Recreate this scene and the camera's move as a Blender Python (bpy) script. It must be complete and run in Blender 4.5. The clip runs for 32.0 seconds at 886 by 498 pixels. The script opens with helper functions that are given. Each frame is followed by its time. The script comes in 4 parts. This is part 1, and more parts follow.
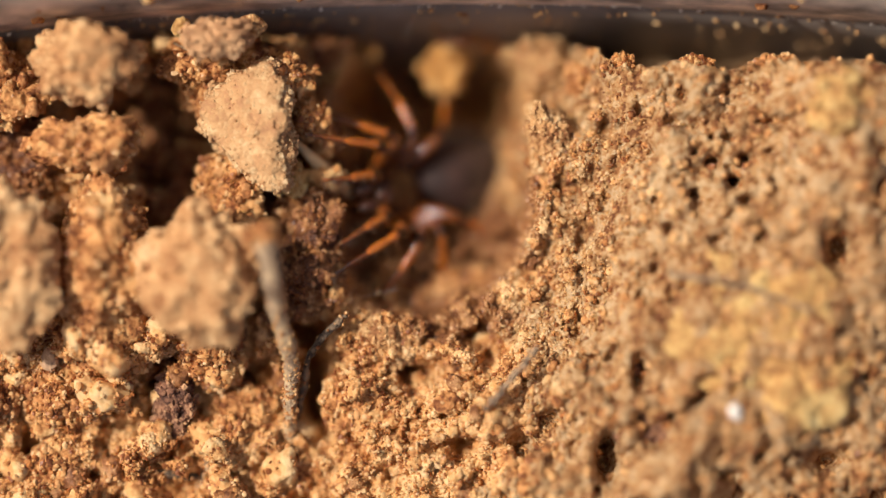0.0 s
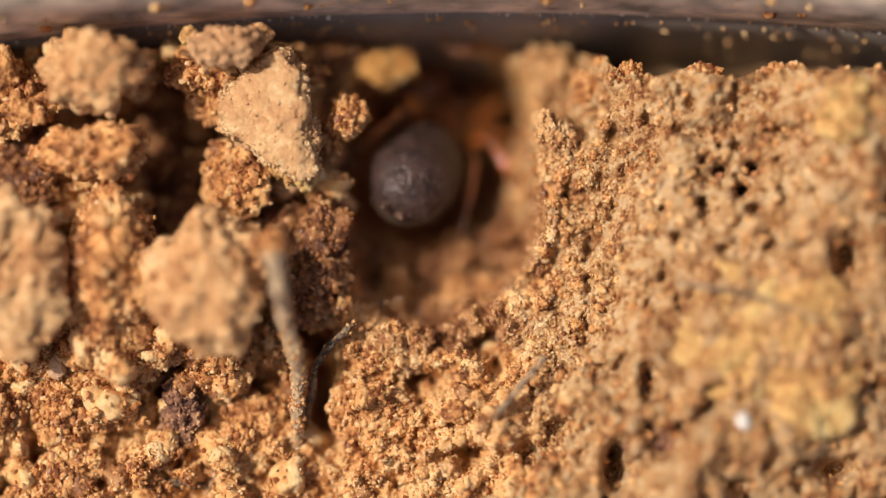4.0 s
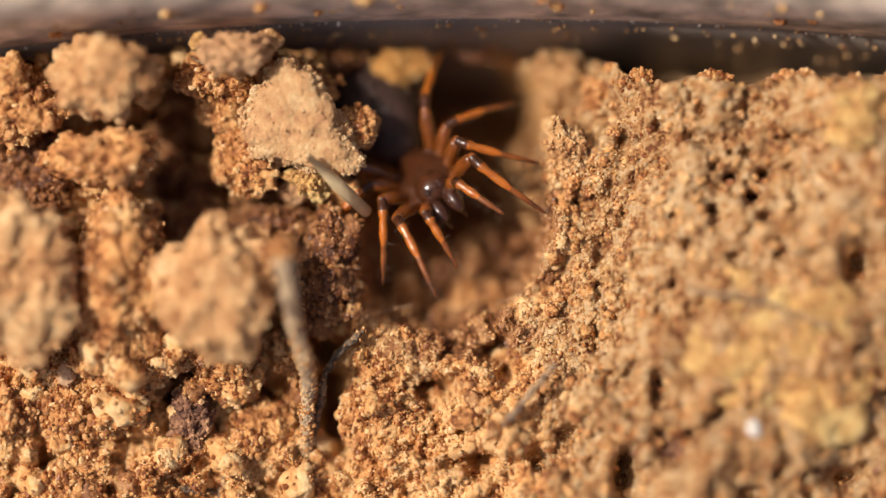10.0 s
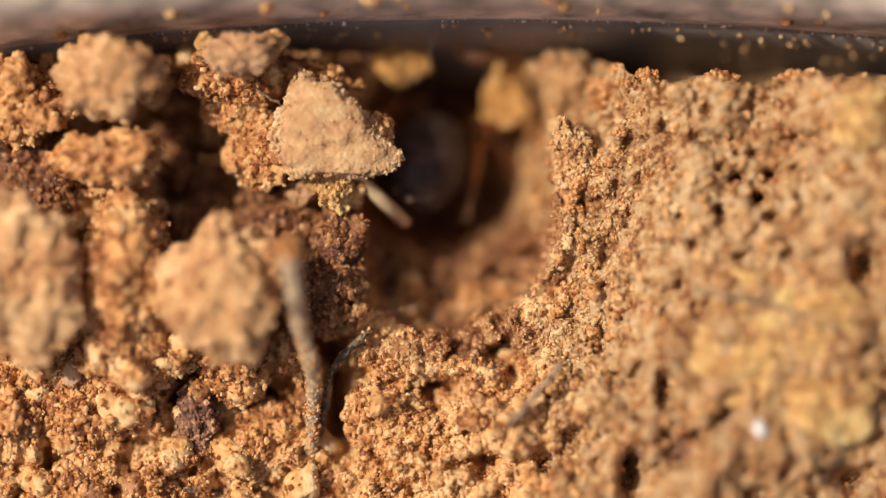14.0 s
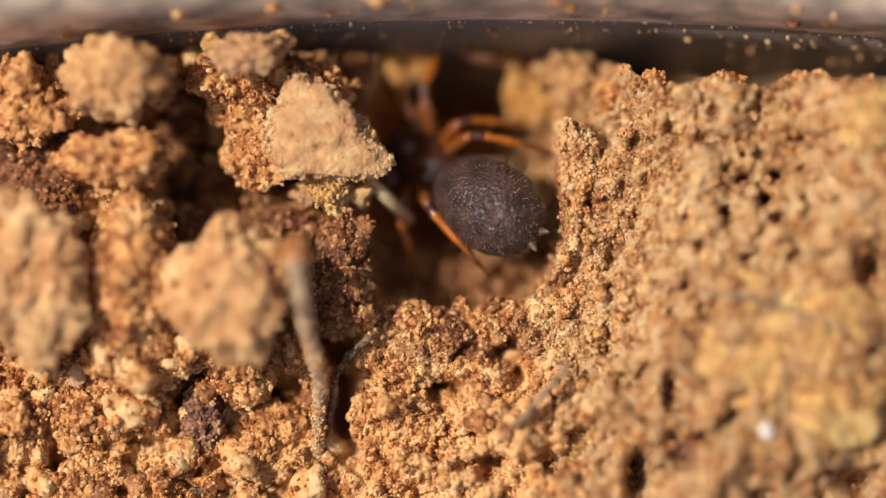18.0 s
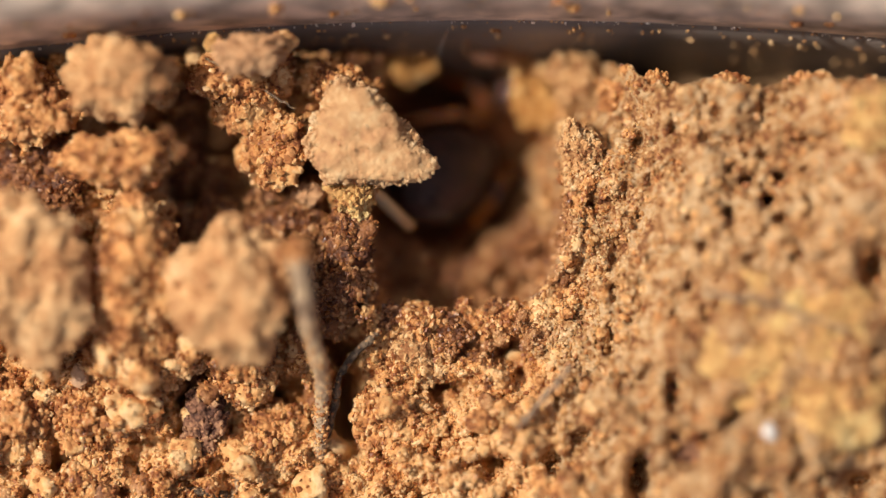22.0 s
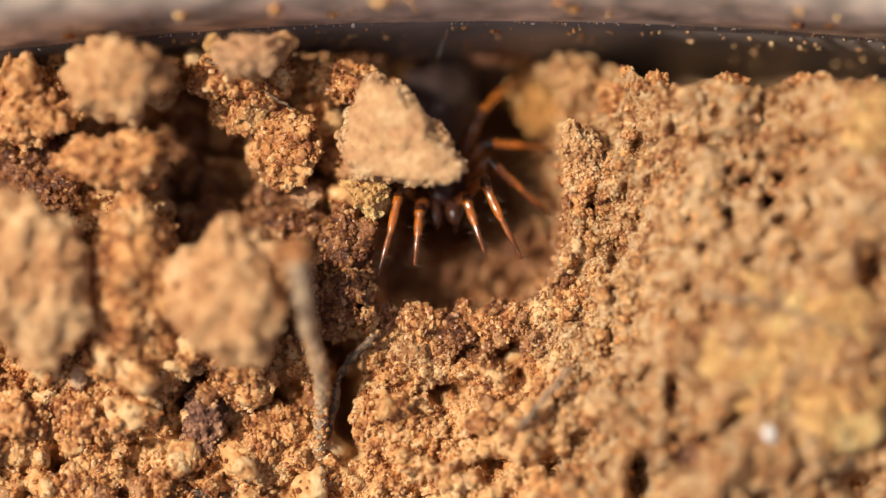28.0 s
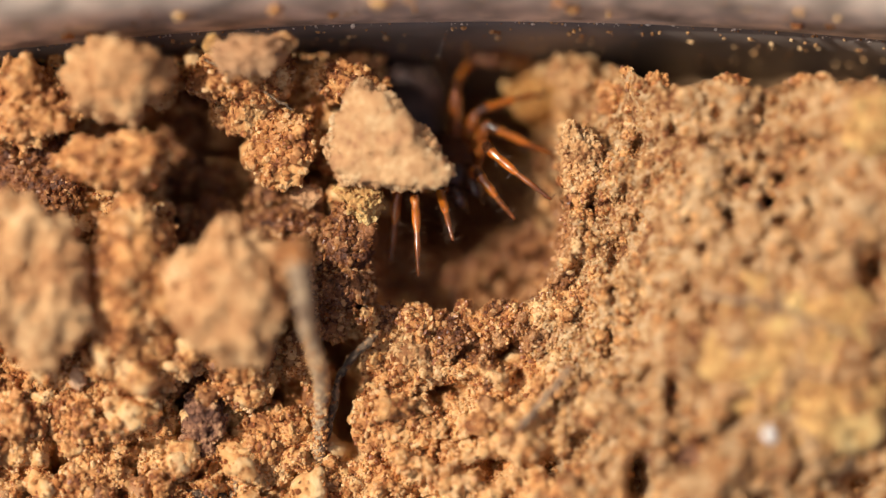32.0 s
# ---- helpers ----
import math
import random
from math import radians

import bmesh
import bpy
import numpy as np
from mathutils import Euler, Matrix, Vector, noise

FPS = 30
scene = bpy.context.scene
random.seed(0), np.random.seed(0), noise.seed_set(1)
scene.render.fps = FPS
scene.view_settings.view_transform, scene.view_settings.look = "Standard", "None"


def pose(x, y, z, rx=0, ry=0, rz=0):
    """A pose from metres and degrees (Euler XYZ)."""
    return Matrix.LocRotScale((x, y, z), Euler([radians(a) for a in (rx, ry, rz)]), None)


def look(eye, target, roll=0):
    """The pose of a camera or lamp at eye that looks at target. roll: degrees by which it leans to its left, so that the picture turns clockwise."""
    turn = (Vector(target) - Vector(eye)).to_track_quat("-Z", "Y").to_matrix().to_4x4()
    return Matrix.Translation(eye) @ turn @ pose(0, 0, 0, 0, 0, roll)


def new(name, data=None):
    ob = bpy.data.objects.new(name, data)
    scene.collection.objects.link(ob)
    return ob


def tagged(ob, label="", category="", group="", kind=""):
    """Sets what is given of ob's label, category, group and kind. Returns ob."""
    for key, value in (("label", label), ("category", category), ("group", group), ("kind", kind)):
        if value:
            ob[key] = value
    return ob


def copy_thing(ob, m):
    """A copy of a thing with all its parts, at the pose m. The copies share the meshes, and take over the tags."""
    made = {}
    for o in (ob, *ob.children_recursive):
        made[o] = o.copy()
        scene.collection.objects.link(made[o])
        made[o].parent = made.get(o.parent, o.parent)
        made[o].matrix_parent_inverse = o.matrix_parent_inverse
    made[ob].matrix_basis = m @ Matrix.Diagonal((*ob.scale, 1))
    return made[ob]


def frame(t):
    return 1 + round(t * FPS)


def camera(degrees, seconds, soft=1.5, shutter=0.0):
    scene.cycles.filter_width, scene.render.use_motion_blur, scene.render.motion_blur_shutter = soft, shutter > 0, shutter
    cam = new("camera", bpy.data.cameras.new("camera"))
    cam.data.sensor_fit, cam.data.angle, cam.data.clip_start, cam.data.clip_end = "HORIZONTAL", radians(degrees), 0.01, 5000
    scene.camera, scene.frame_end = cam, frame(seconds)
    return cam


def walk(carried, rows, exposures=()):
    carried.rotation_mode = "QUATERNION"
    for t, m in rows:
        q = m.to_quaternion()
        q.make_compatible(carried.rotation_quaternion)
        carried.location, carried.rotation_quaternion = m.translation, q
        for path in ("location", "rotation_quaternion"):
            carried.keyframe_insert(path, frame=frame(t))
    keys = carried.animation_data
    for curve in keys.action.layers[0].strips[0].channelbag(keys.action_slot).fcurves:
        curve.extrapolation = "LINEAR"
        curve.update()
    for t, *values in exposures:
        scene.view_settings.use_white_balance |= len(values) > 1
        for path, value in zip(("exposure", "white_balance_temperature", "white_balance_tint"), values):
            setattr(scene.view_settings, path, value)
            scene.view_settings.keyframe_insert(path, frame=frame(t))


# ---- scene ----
MM = 0.001
UNITS = 22.4          # plan units to a millimetre
HEIGHT = 250.0        # the lens above the soil, mm

# the lens drifts a little: seconds, x, y, z in mm, turn in degrees
DRIFT = [
    (0.0, 2.49, -1.53, 251.9, -0.29), (0.5, 2.42, -1.52, 251.8, -0.29), (1.0, 2.32, -1.47, 251.8, -0.29),
    (2.0, 2.16, -1.27, 251.8, -0.26), (3.0, 2.0, -1.15, 251.75, -0.25), (3.5, 1.95, -1.03, 251.7, -0.25),
    (5.5, 1.74, -0.41, 251.65, -0.25), (6.0, 1.74, -0.4, 251.6, -0.25), (7.0, 1.53, -0.38, 251.5, -0.22),
    (8.0, 1.44, -0.36, 251.45, -0.21), (9.0, 1.37, -0.36, 251.4, -0.2), (10.0, 1.11, -0.32, 251.35, -0.19),
    (11.0, 0.98, -0.31, 251.25, -0.19), (12.0, 0.88, -0.28, 251.15, -0.17), (13.0, 0.68, -0.28, 251.1, -0.16),
    (14.0, 0.66, -0.28, 251.05, -0.16), (14.5, 0.54, -0.27, 251.0, -0.15), (16.5, 0.31, -0.24, 250.85, -0.13),
    (17.0, 0.24, -0.21, 250.8, -0.13), (18.0, 0.16, -0.2, 250.8, -0.11), (19.0, -0.02, -0.19, 250.8, -0.11),
    (20.0, -0.05, -0.18, 250.75, -0.1), (22.0, -0.05, -0.15, 250.6, -0.07), (25.5, -0.05, -0.11, 250.42, -0.05),
    (27.5, -0.03, -0.06, 250.28, -0.03), (30.0, -0.03, -0.03, 250.2, -0.01), (32.0, 0.0, 0.0, 250.0, 0.0)]

cam = camera(15.94, 32.0, soft=1.3)
cam.data.dof.use_dof = True
cam.data.dof.focus_distance = 0.2495
cam.data.dof.aperture_fstop = 3.9
cam.data.dof.aperture_blades = 0
walk(cam, [(t, pose(x * MM, y * MM, z * MM, 0, 0, r)) for t, x, y, z, r in DRIFT])

# ---- light ----
SUN_WAY = Vector((-0.57, 0.19, 0.79)).normalized()
world = bpy.data.worlds.new("daylight")
scene.world = world
world.use_nodes = True
wn = world.node_tree.nodes
sky = wn.new("ShaderNodeTexSky")
sky.sky_type = "NISHITA"
sky.sun_disc = False
sky.air_density, sky.dust_density, sky.ozone_density = 0.55, 5.0, 0.2
sky.sun_elevation = math.asin(SUN_WAY.z)
sky.sun_rotation = math.atan2(SUN_WAY.x, SUN_WAY.y) % (2 * math.pi)
wn["Background"].inputs["Strength"].default_value = 0.115
world.node_tree.links.new(sky.outputs["Color"], wn["Background"].inputs["Color"])
sun_data = bpy.data.lights.new("sun", "SUN")
sun_data.energy = 3.95
sun_data.angle = radians(0.6)
sun_data.color = (1.0, 0.945, 0.88)
sun = new("sun", sun_data)
sun.matrix_world = look(SUN_WAY * 2.0, (0, 0, 0))
scene.view_settings.exposure = -0.05


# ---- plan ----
def drift_at(t):
    ts = [row[0] for row in DRIFT]
    return [float(np.interp(t, ts, [row[i] for row in DRIFT])) for i in (1, 2)]


def spot(u, v, h=0.0, t=None):
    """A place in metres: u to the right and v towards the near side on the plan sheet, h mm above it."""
    f = (HEIGHT - h) / HEIGHT / UNITS
    dx, dy = drift_at(t) if t is not None else (0.0, 0.0)
    return Vector((((u - 784) * f + dx) * MM, ((441 - v) * f + dy) * MM, h * MM))


RNG = np.random.RandomState(11)
PERM = np.random.RandomState(5).permutation(256)
PERM = np.concatenate([PERM, PERM, PERM])
VALUES = np.random.RandomState(6).rand(256) * 2 - 1


def vnoise(p):
    i = np.floor(p).astype(int)
    f = p - i
    w = f * f * (3 - 2 * f)
    i &= 255
    out = 0
    for dx in (0, 1):
        for dy in (0, 1):
            for dz in (0, 1):
                h = PERM[PERM[PERM[(i[:, 0] + dx) & 255] + ((i[:, 1] + dy) & 255)] + ((i[:, 2] + dz) & 255)]
                out = out + VALUES[h & 255] * ((w[:, 0] if dx else 1 - w[:, 0]) * (w[:, 1] if dy else 1 - w[:, 1])
                                               * (w[:, 2] if dz else 1 - w[:, 2]))
    return out


def fbm(p, octaves=3, gain=0.5):
    out, amp = 0, 1.0
    for o in range(octaves):
        out = out + amp * vnoise(p * 2.0 ** o + 17.3 * o)
        amp *= gain
    return out


def worley(x, y, seed=0):
    """Distance to the nearest of scattered points, one a cell, and a value of that point."""
    cx, cy = np.floor(x).astype(int), np.floor(y).astype(int)
    best, val = np.full(len(x), 9.0), np.zeros(len(x))
    for dx in (-1, 0, 1):
        for dy in (-1, 0, 1):
            i, j = cx + dx, cy + dy
            k = PERM[PERM[(i + seed) & 255] + (j & 255)]
            d = np.hypot(i + 0.5 + 0.45 * VALUES[k & 255] - x, j + 0.5 + 0.45 * VALUES[(k + 91) & 255] - y)
            near = d < best
            best, val = np.where(near, d, best), np.where(near, VALUES[(k + 37) & 255], val)
    return best, val


def lumps(x, y, seed=0):
    """Rounded heaps with sharp gaps between, 0 to about 1.3."""
    d, val = worley(x + 0.25 * fbm(np.stack([x * 2, y * 2, x * 0 + seed], 1), 2), y + 0.25 * fbm(np.stack([x * 2, y * 2, x * 0 + seed + 7], 1), 2), seed)
    return np.sqrt(np.clip(1 - (d / 0.8) ** 2, 0, 1)) * (1 + 0.3 * val) + 0.35 * val


def step(a, b, x):
    s = np.clip((x - a) / (b - a), 0, 1)
    return s * s * (3 - 2 * s)


def bump(u, v, cu, cv, su, sv, amp):
    return amp * np.exp(-((u - cu) / su) ** 2 - ((v - cv) / sv) ** 2)


def height(u, v):
    """The soil's height in mm over the plan sheet."""
    p = np.stack([u / UNITS, v / UNITS, np.zeros_like(u)], 1)
    left = 1 - step(520, 680, u)
    right = step(980, 1120, u)
    h = -2.7 * left + 2.4 * left * step(560, 690, v)
    h += 4.4 * step(1000, 1280, u) + bump(u, v, 1330, 640, 300, 230, 3.3) + bump(u, v, 1080, 880, 300, 170, 4.0) + bump(u, v, 1560, 400, 160, 300, 3.0)
    h += bump(u, v, 1540, 210, 70, 60, 2.0)
    # hollows among the clods
    h += bump(u, v, 360, 255, 75, 100, -7.5) + bump(u, v, 350, 385, 55, 55, -6) + bump(u, v, 60, 300, 60, 40, -4) + bump(u, v, 215, 220, 70, 22, -5) + bump(u, v, 480, 370, 100, 100, -6.5) + bump(u, v, 580, 440, 60, 100, -4)
    h += bump(u, v, 200, 650, 190, 60, 4.0) + bump(u, v, 148, 525, 26, 35, -4) + bump(u, v, 320, 690, 38, 35, -3.5) + bump(u, v, 480, 710, 38, 70, -4) + bump(u, v, 250, 800, 40, 30, -2)
    # crack beside the twig
    h += -10 * np.exp(-((u - 602 - (v - 700) * 0.06) / 32) ** 2) * step(560, 640, v) * (1 - step(770, 840, v))
    h += bump(u, v, 900, 625, 30, 26, -4.5) + bump(u, v, 800, 690, 55, 20, -3.5) + bump(u, v, 735, 645, 20, 16, -2.5)
    # pits in the firm soil
    for cu, cv, su, sv, a in ((1370, 322, 14, 11, -4), (1312, 325, 11, 9, -4), (1350, 360, 14, 12, -4), (1278, 380, 8, 8, -3),
                              (1372, 395, 16, 10, -3), (1100, 440, 22, 22, -2), (1120, 845, 16, 40, -6), (1530, 480, 26, 40, -5),
                              (1290, 720, 22, 20, -3), (1045, 370, 10, 16, -3), (1128, 255, 10, 16, -3),
                              (1520, 850, 40, 20, -4), (1210, 800, 30, 20, -3)):
        h += bump(u, v, cu, cv, su, sv, a)
    # far edge, beyond which the soil falls away to the tub's wall
    edge = 105 + 45 * step(1080, 1160, u) + 8 * vnoise(np.stack([u / 45, u * 0, u * 0 + 3.1], 1)) + 5 * vnoise(np.stack([u / 14, u * 0, u * 0 + 9.1], 1))
    middle = step(540, 640, u) * (1 - step(1060, 1140, u))
    h += -7.0 * middle * (1 - step(130, 300, v))
    h += -(11 + 13 * right) * (1 - step(edge - 55 + 30 * right, edge + 6, v))
    # burrow: a steep lip, a slope towards the near side, and a deep shaft
    wob = 1 + 0.07 * vnoise(np.stack([u / 70, v / 70, u * 0 + 5], 1)) + 0.03 * vnoise(np.stack([u / 22, v / 22, u * 0 + 8], 1))
    rim = (np.abs((u - 824) / 184) ** 3.4 + np.abs((v - 342) / 262) ** 3.4) ** (1 / 3.4) * wob
    rim = rim + bump(u, v, 1000, 600, 85, 110, 0.24) + bump(u, v, 640, 625, 60, 50, 0.1)
    deep = np.sqrt(((u - 790) / 120) ** 2 + ((v - 268) / 135) ** 2) * (1 + 0.4 * (wob - 1))
    deep = np.minimum(deep, np.sqrt(((u - 905) / 84) ** 2 + ((v - 182) / 74) ** 2))
    hollow = 1 - step(0.8, 1.0, rim)
    h = h - hollow * (8.2 + 15.5 * (1 - step(0.9, 1.62, deep)))
    # crumbly relief
    x, y = u / UNITS, v / UNITS
    big = lumps(x / 3.4, y / 3.4, 3)
    mid = lumps(x / 1.5, y / 1.5, 11)
    small = lumps(x / 0.62, y / 0.62, 29)
    low = step(560, 700, v) * step(600, 700, u)
    loose = np.clip(left + low * (1 - step(900, 1100, u)), 0, 1)
    h += hollow * (1.1 * (lumps(x / 2.3, y / 2.3, 57) - 0.6) + 0.5 * (mid - 0.6))
    h += (0.35 + 1.5 * left) * (big - 0.6) + (0.7 + 0.5 * loose - 0.3 * right) * (mid - 0.6) + (0.32 + 0.22 * loose - 0.12 * right) * (small - 0.6) + 0.6 * fbm(p / 2.4, 2)
    h += -4.2 * np.clip(fbm(p / 2.3 + 60, 2) - 0.40, 0, 1) * (0.7 + 0.9 * left + 0.6 * low - 0.3 * right * (1 - low))
    h += right * (0.22 * (lumps(x / 1.05, y / 1.05, 71) - 0.6) - 2.8 * np.clip(fbm(p / 1.15 + 31, 2) - 0.5, 0, 1))
    h += low * (0.9 * fbm(p / 3.2 + 20, 2) + 0.9 * (lumps(x / 2.4, y / 2.4, 83) - 0.6) * (1 - step(950, 1150, u)))
    return h


# ---- materials ----
def soil_material(name, tones, rough=0.92, spread=0.5, scale=1.0, relief=0.8, grainy=0.5, mottle=1.05, slow_drift=1.3, glow=0.0):
    """Earth: slow drifts of tone, mottling about a millimetre wide, and single grains with their own tone and relief."""
    m = bpy.data.materials.new(name)
    m.use_nodes = True
    n, l = m.node_tree.nodes, m.node_tree.links
    bsdf = n["Principled BSDF"]
    co = n.new("ShaderNodeTexCoord")

    def noise_at(size, detail):
        t = n.new("ShaderNodeTexNoise")
        t.inputs["Scale"].default_value = size * scale
        t.inputs["Detail"].default_value = detail
        t.inputs["Roughness"].default_value = 0.6
        l.new(co.outputs["Object"], t.inputs["Vector"])
        return t.outputs["Fac"]

    def cells_at(size):
        t = n.new("ShaderNodeTexVoronoi")
        t.inputs["Scale"].default_value = size * scale
        l.new(co.outputs["Object"], t.inputs["Vector"])
        return t

    def weigh(value, factor, rest):
        a = n.new("ShaderNodeMath")
        a.operation = "MULTIPLY_ADD"
        l.new(value, a.inputs[0])
        a.inputs[1].default_value = factor
        if isinstance(rest, float):
            a.inputs[2].default_value = rest
        else:
            l.new(rest, a.inputs[2])
        return a.outputs[0]

    slow, mid = noise_at(170, 3), noise_at(760, 4)
    grain, clump = cells_at(3000), cells_at(1100)
    geo = n.new("ShaderNodeNewGeometry")
    total = 0.5 - slow_drift / 2 - mottle / 2 - grainy * 0.5 - 0.15 - spread / 2
    f = weigh(slow, slow_drift, float(total))
    f = weigh(mid, mottle, f)
    f = weigh(grain.outputs["Color"], grainy, f)
    f = weigh(clump.outputs["Color"], 0.3, f)
    f = weigh(geo.outputs["Random Per Island"], spread, f)
    ramp = n.new("ShaderNodeValToRGB")
    el = ramp.color_ramp.elements
    while len(el) < len(tones):
        el.new(0.5)
    for k, c in enumerate(tones):
        el[k].position = 0.12 + 0.76 * k / (len(tones) - 1)
        el[k].color = (*c, 1)
    l.new(f, ramp.inputs["Fac"])
    l.new(ramp.outputs["Color"], bsdf.inputs["Base Color"])
    bsdf.inputs["Roughness"].default_value = rough
    bsdf.inputs["Specular IOR Level"].default_value = 0.35
    bsdf.inputs["Subsurface Weight"].default_value = glow
    bsdf.inputs["Subsurface Radius"].default_value = (0.0005, 0.00025, 0.0001)
    bsdf.inputs["Subsurface Scale"].default_value = 1.0
    high = weigh(grain.outputs["Distance"], -1.0, 1.0)
    high = weigh(mid, 0.8, high)
    bp = n.new("ShaderNodeBump")
    bp.inputs["Strength"].default_value = relief
    bp.inputs["Distance"].default_value = 0.00016
    l.new(high, bp.inputs["Height"])
    l.new(bp.outputs["Normal"], bsdf.inputs["Normal"])
    return m


def plain_material(name, color, rough, noise_scale=900, vary=0.35, relief=0.2, sheen=0.0, coat=0.0, trans=0.0):
    m = bpy.data.materials.new(name)
    m.use_nodes = True
    n, l = m.node_tree.nodes, m.node_tree.links
    bsdf = n["Principled BSDF"]
    co = n.new("ShaderNodeTexCoord")
    tex = n.new("ShaderNodeTexNoise")
    tex.inputs["Scale"].default_value = noise_scale
    tex.inputs["Detail"].default_value = 4
    l.new(co.outputs["Object"], tex.inputs["Vector"])
    ramp = n.new("ShaderNodeValToRGB")
    ramp.color_ramp.elements[0].position, ramp.color_ramp.elements[1].position = 0.3, 0.7
    ramp.color_ramp.elements[0].color = (*[c * (1 - vary) for c in color], 1)
    ramp.color_ramp.elements[1].color = (*[min(1, c * (1 + vary)) for c in color], 1)
    l.new(tex.outputs["Fac"], ramp.inputs["Fac"])
    l.new(ramp.outputs["Color"], bsdf.inputs["Base Color"])
    bsdf.inputs["Roughness"].default_value = rough
    bsdf.inputs["Sheen Weight"].default_value = sheen
    bsdf.inputs["Coat Weight"].default_value = coat
    bsdf.inputs["Coat Roughness"].default_value = 0.06
    bsdf.inputs["Subsurface Weight"].default_value = trans
    bsdf.inputs["Subsurface Radius"].default_value = (0.0012, 0.0004, 0.0001)
    bp = n.new("ShaderNodeBump")
    bp.inputs["Strength"].default_value = relief
    bp.inputs["Distance"].default_value = 0.0001
    l.new(tex.outputs["Fac"], bp.inputs["Height"])
    l.new(bp.outputs["Normal"], bsdf.inputs["Normal"])
    return m


SOIL = soil_material("sandy_soil", [(0.147, 0.044, 0.014), (0.42, 0.17, 0.053), (0.588, 0.289, 0.101), (0.651, 0.373, 0.145), (0.704, 0.462, 0.221)], relief=0.6, grainy=0.35)
# dark tones for damp soil, also standing in for shade in hollows and burrow
DARK_SOIL = soil_material("moist_shaded_reddish_soil", [(0.066, 0.02, 0.007), (0.176, 0.062, 0.02), (0.286, 0.116, 0.039), (0.418, 0.209, 0.083)], rough=0.6)
DARK_GRAIN = soil_material("moist_shaded_sand_grain", [(0.103, 0.031, 0.01), (0.241, 0.09, 0.029), (0.368, 0.161, 0.055), (0.529, 0.299, 0.138)], rough=0.32, spread=0.8, grainy=0.1, relief=0.2, glow=0.06)
GRAIN = soil_material("sand_grain", [(0.231, 0.071, 0.02), (0.462, 0.194, 0.059), (0.598, 0.304, 0.105), (0.683, 0.42, 0.194)], rough=0.42, spread=0.9, grainy=0.1, relief=0.2, glow=0.06)
FIRM_SOIL = soil_material("firm_sandy_soil", [(0.133, 0.044, 0.014), (0.271, 0.114, 0.038), (0.365, 0.188, 0.07), (0.419, 0.245, 0.107), (0.473, 0.314, 0.164)], relief=0.7, grainy=0.8, mottle=2.1, slow_drift=0.9)
FIRM_GRAIN = soil_material("pale_sand_grain", [(0.202, 0.069, 0.02), (0.405, 0.189, 0.061), (0.524, 0.29, 0.109), (0.607, 0.396, 0.193)], rough=0.42, spread=0.9, grainy=0.1, relief=0.2, glow=0.06)
OCHRE = soil_material("ochre_clay", [(0.3, 0.115, 0.028), (0.5, 0.235, 0.06), (0.58, 0.32, 0.1), (0.66, 0.43, 0.19)], spread=0.3)
KNOB = soil_material("crumbly_soil", [(0.21, 0.071, 0.023), (0.441, 0.187, 0.063), (0.578, 0.289, 0.11), (0.651, 0.378, 0.168)], spread=0.12, relief=0.6, grainy=0.4, mottle=1.1)
PROUD_SOIL = soil_material("pale_pinkish_soil", [(0.309, 0.13, 0.048), (0.507, 0.259, 0.105), (0.607, 0.351, 0.154), (0.684, 0.441, 0.221)], spread=0.2, grainy=0.45, mottle=1.2)
PALE_SOIL = soil_material("pale_soil", [(0.28, 0.115, 0.042), (0.5, 0.265, 0.102), (0.6, 0.36, 0.16), (0.67, 0.455, 0.235)])
LID_SOIL = soil_material("beige_soil", [(0.42, 0.21, 0.095), (0.5, 0.275, 0.12), (0.58, 0.365, 0.175), (0.69, 0.49, 0.275)], spread=0.5, grainy=0.35, relief=0.6, mottle=0.9, slow_drift=0.8)
PINK_SOIL = soil_material("pinkish_soil", [(0.38, 0.19, 0.09), (0.52, 0.28, 0.13), (0.58, 0.335, 0.165), (0.64, 0.4, 0.21)], spread=0.2, grainy=0.25)
YELLOW_SOIL = soil_material("yellow_clay", [(0.307, 0.139, 0.046), (0.512, 0.276, 0.092), (0.614, 0.394, 0.143), (0.675, 0.491, 0.215)], spread=0.3)
PURPLE_SOIL = soil_material("purplish_soil", [(0.09, 0.04, 0.025), (0.22, 0.1, 0.055), (0.36, 0.185, 0.095), (0.55, 0.31, 0.15)])
BARK = soil_material("dry_bark", [(0.11, 0.07, 0.043), (0.26, 0.17, 0.105), (0.38, 0.26, 0.155), (0.52, 0.36, 0.2)], scale=1.3)
ROOT = soil_material("dark_root", [(0.02, 0.013, 0.008), (0.07, 0.045, 0.03), (0.14, 0.095, 0.06), (0.28, 0.18, 0.1)], scale=1.5)
PLASTIC = plain_material("black_plastic", (0.17, 0.139, 0.117), 0.6, 120, 0.4, 0.1)
DUSTY = plain_material("dusty_plastic", (0.62, 0.5, 0.385), 0.9, 330, 0.55, 0.3)


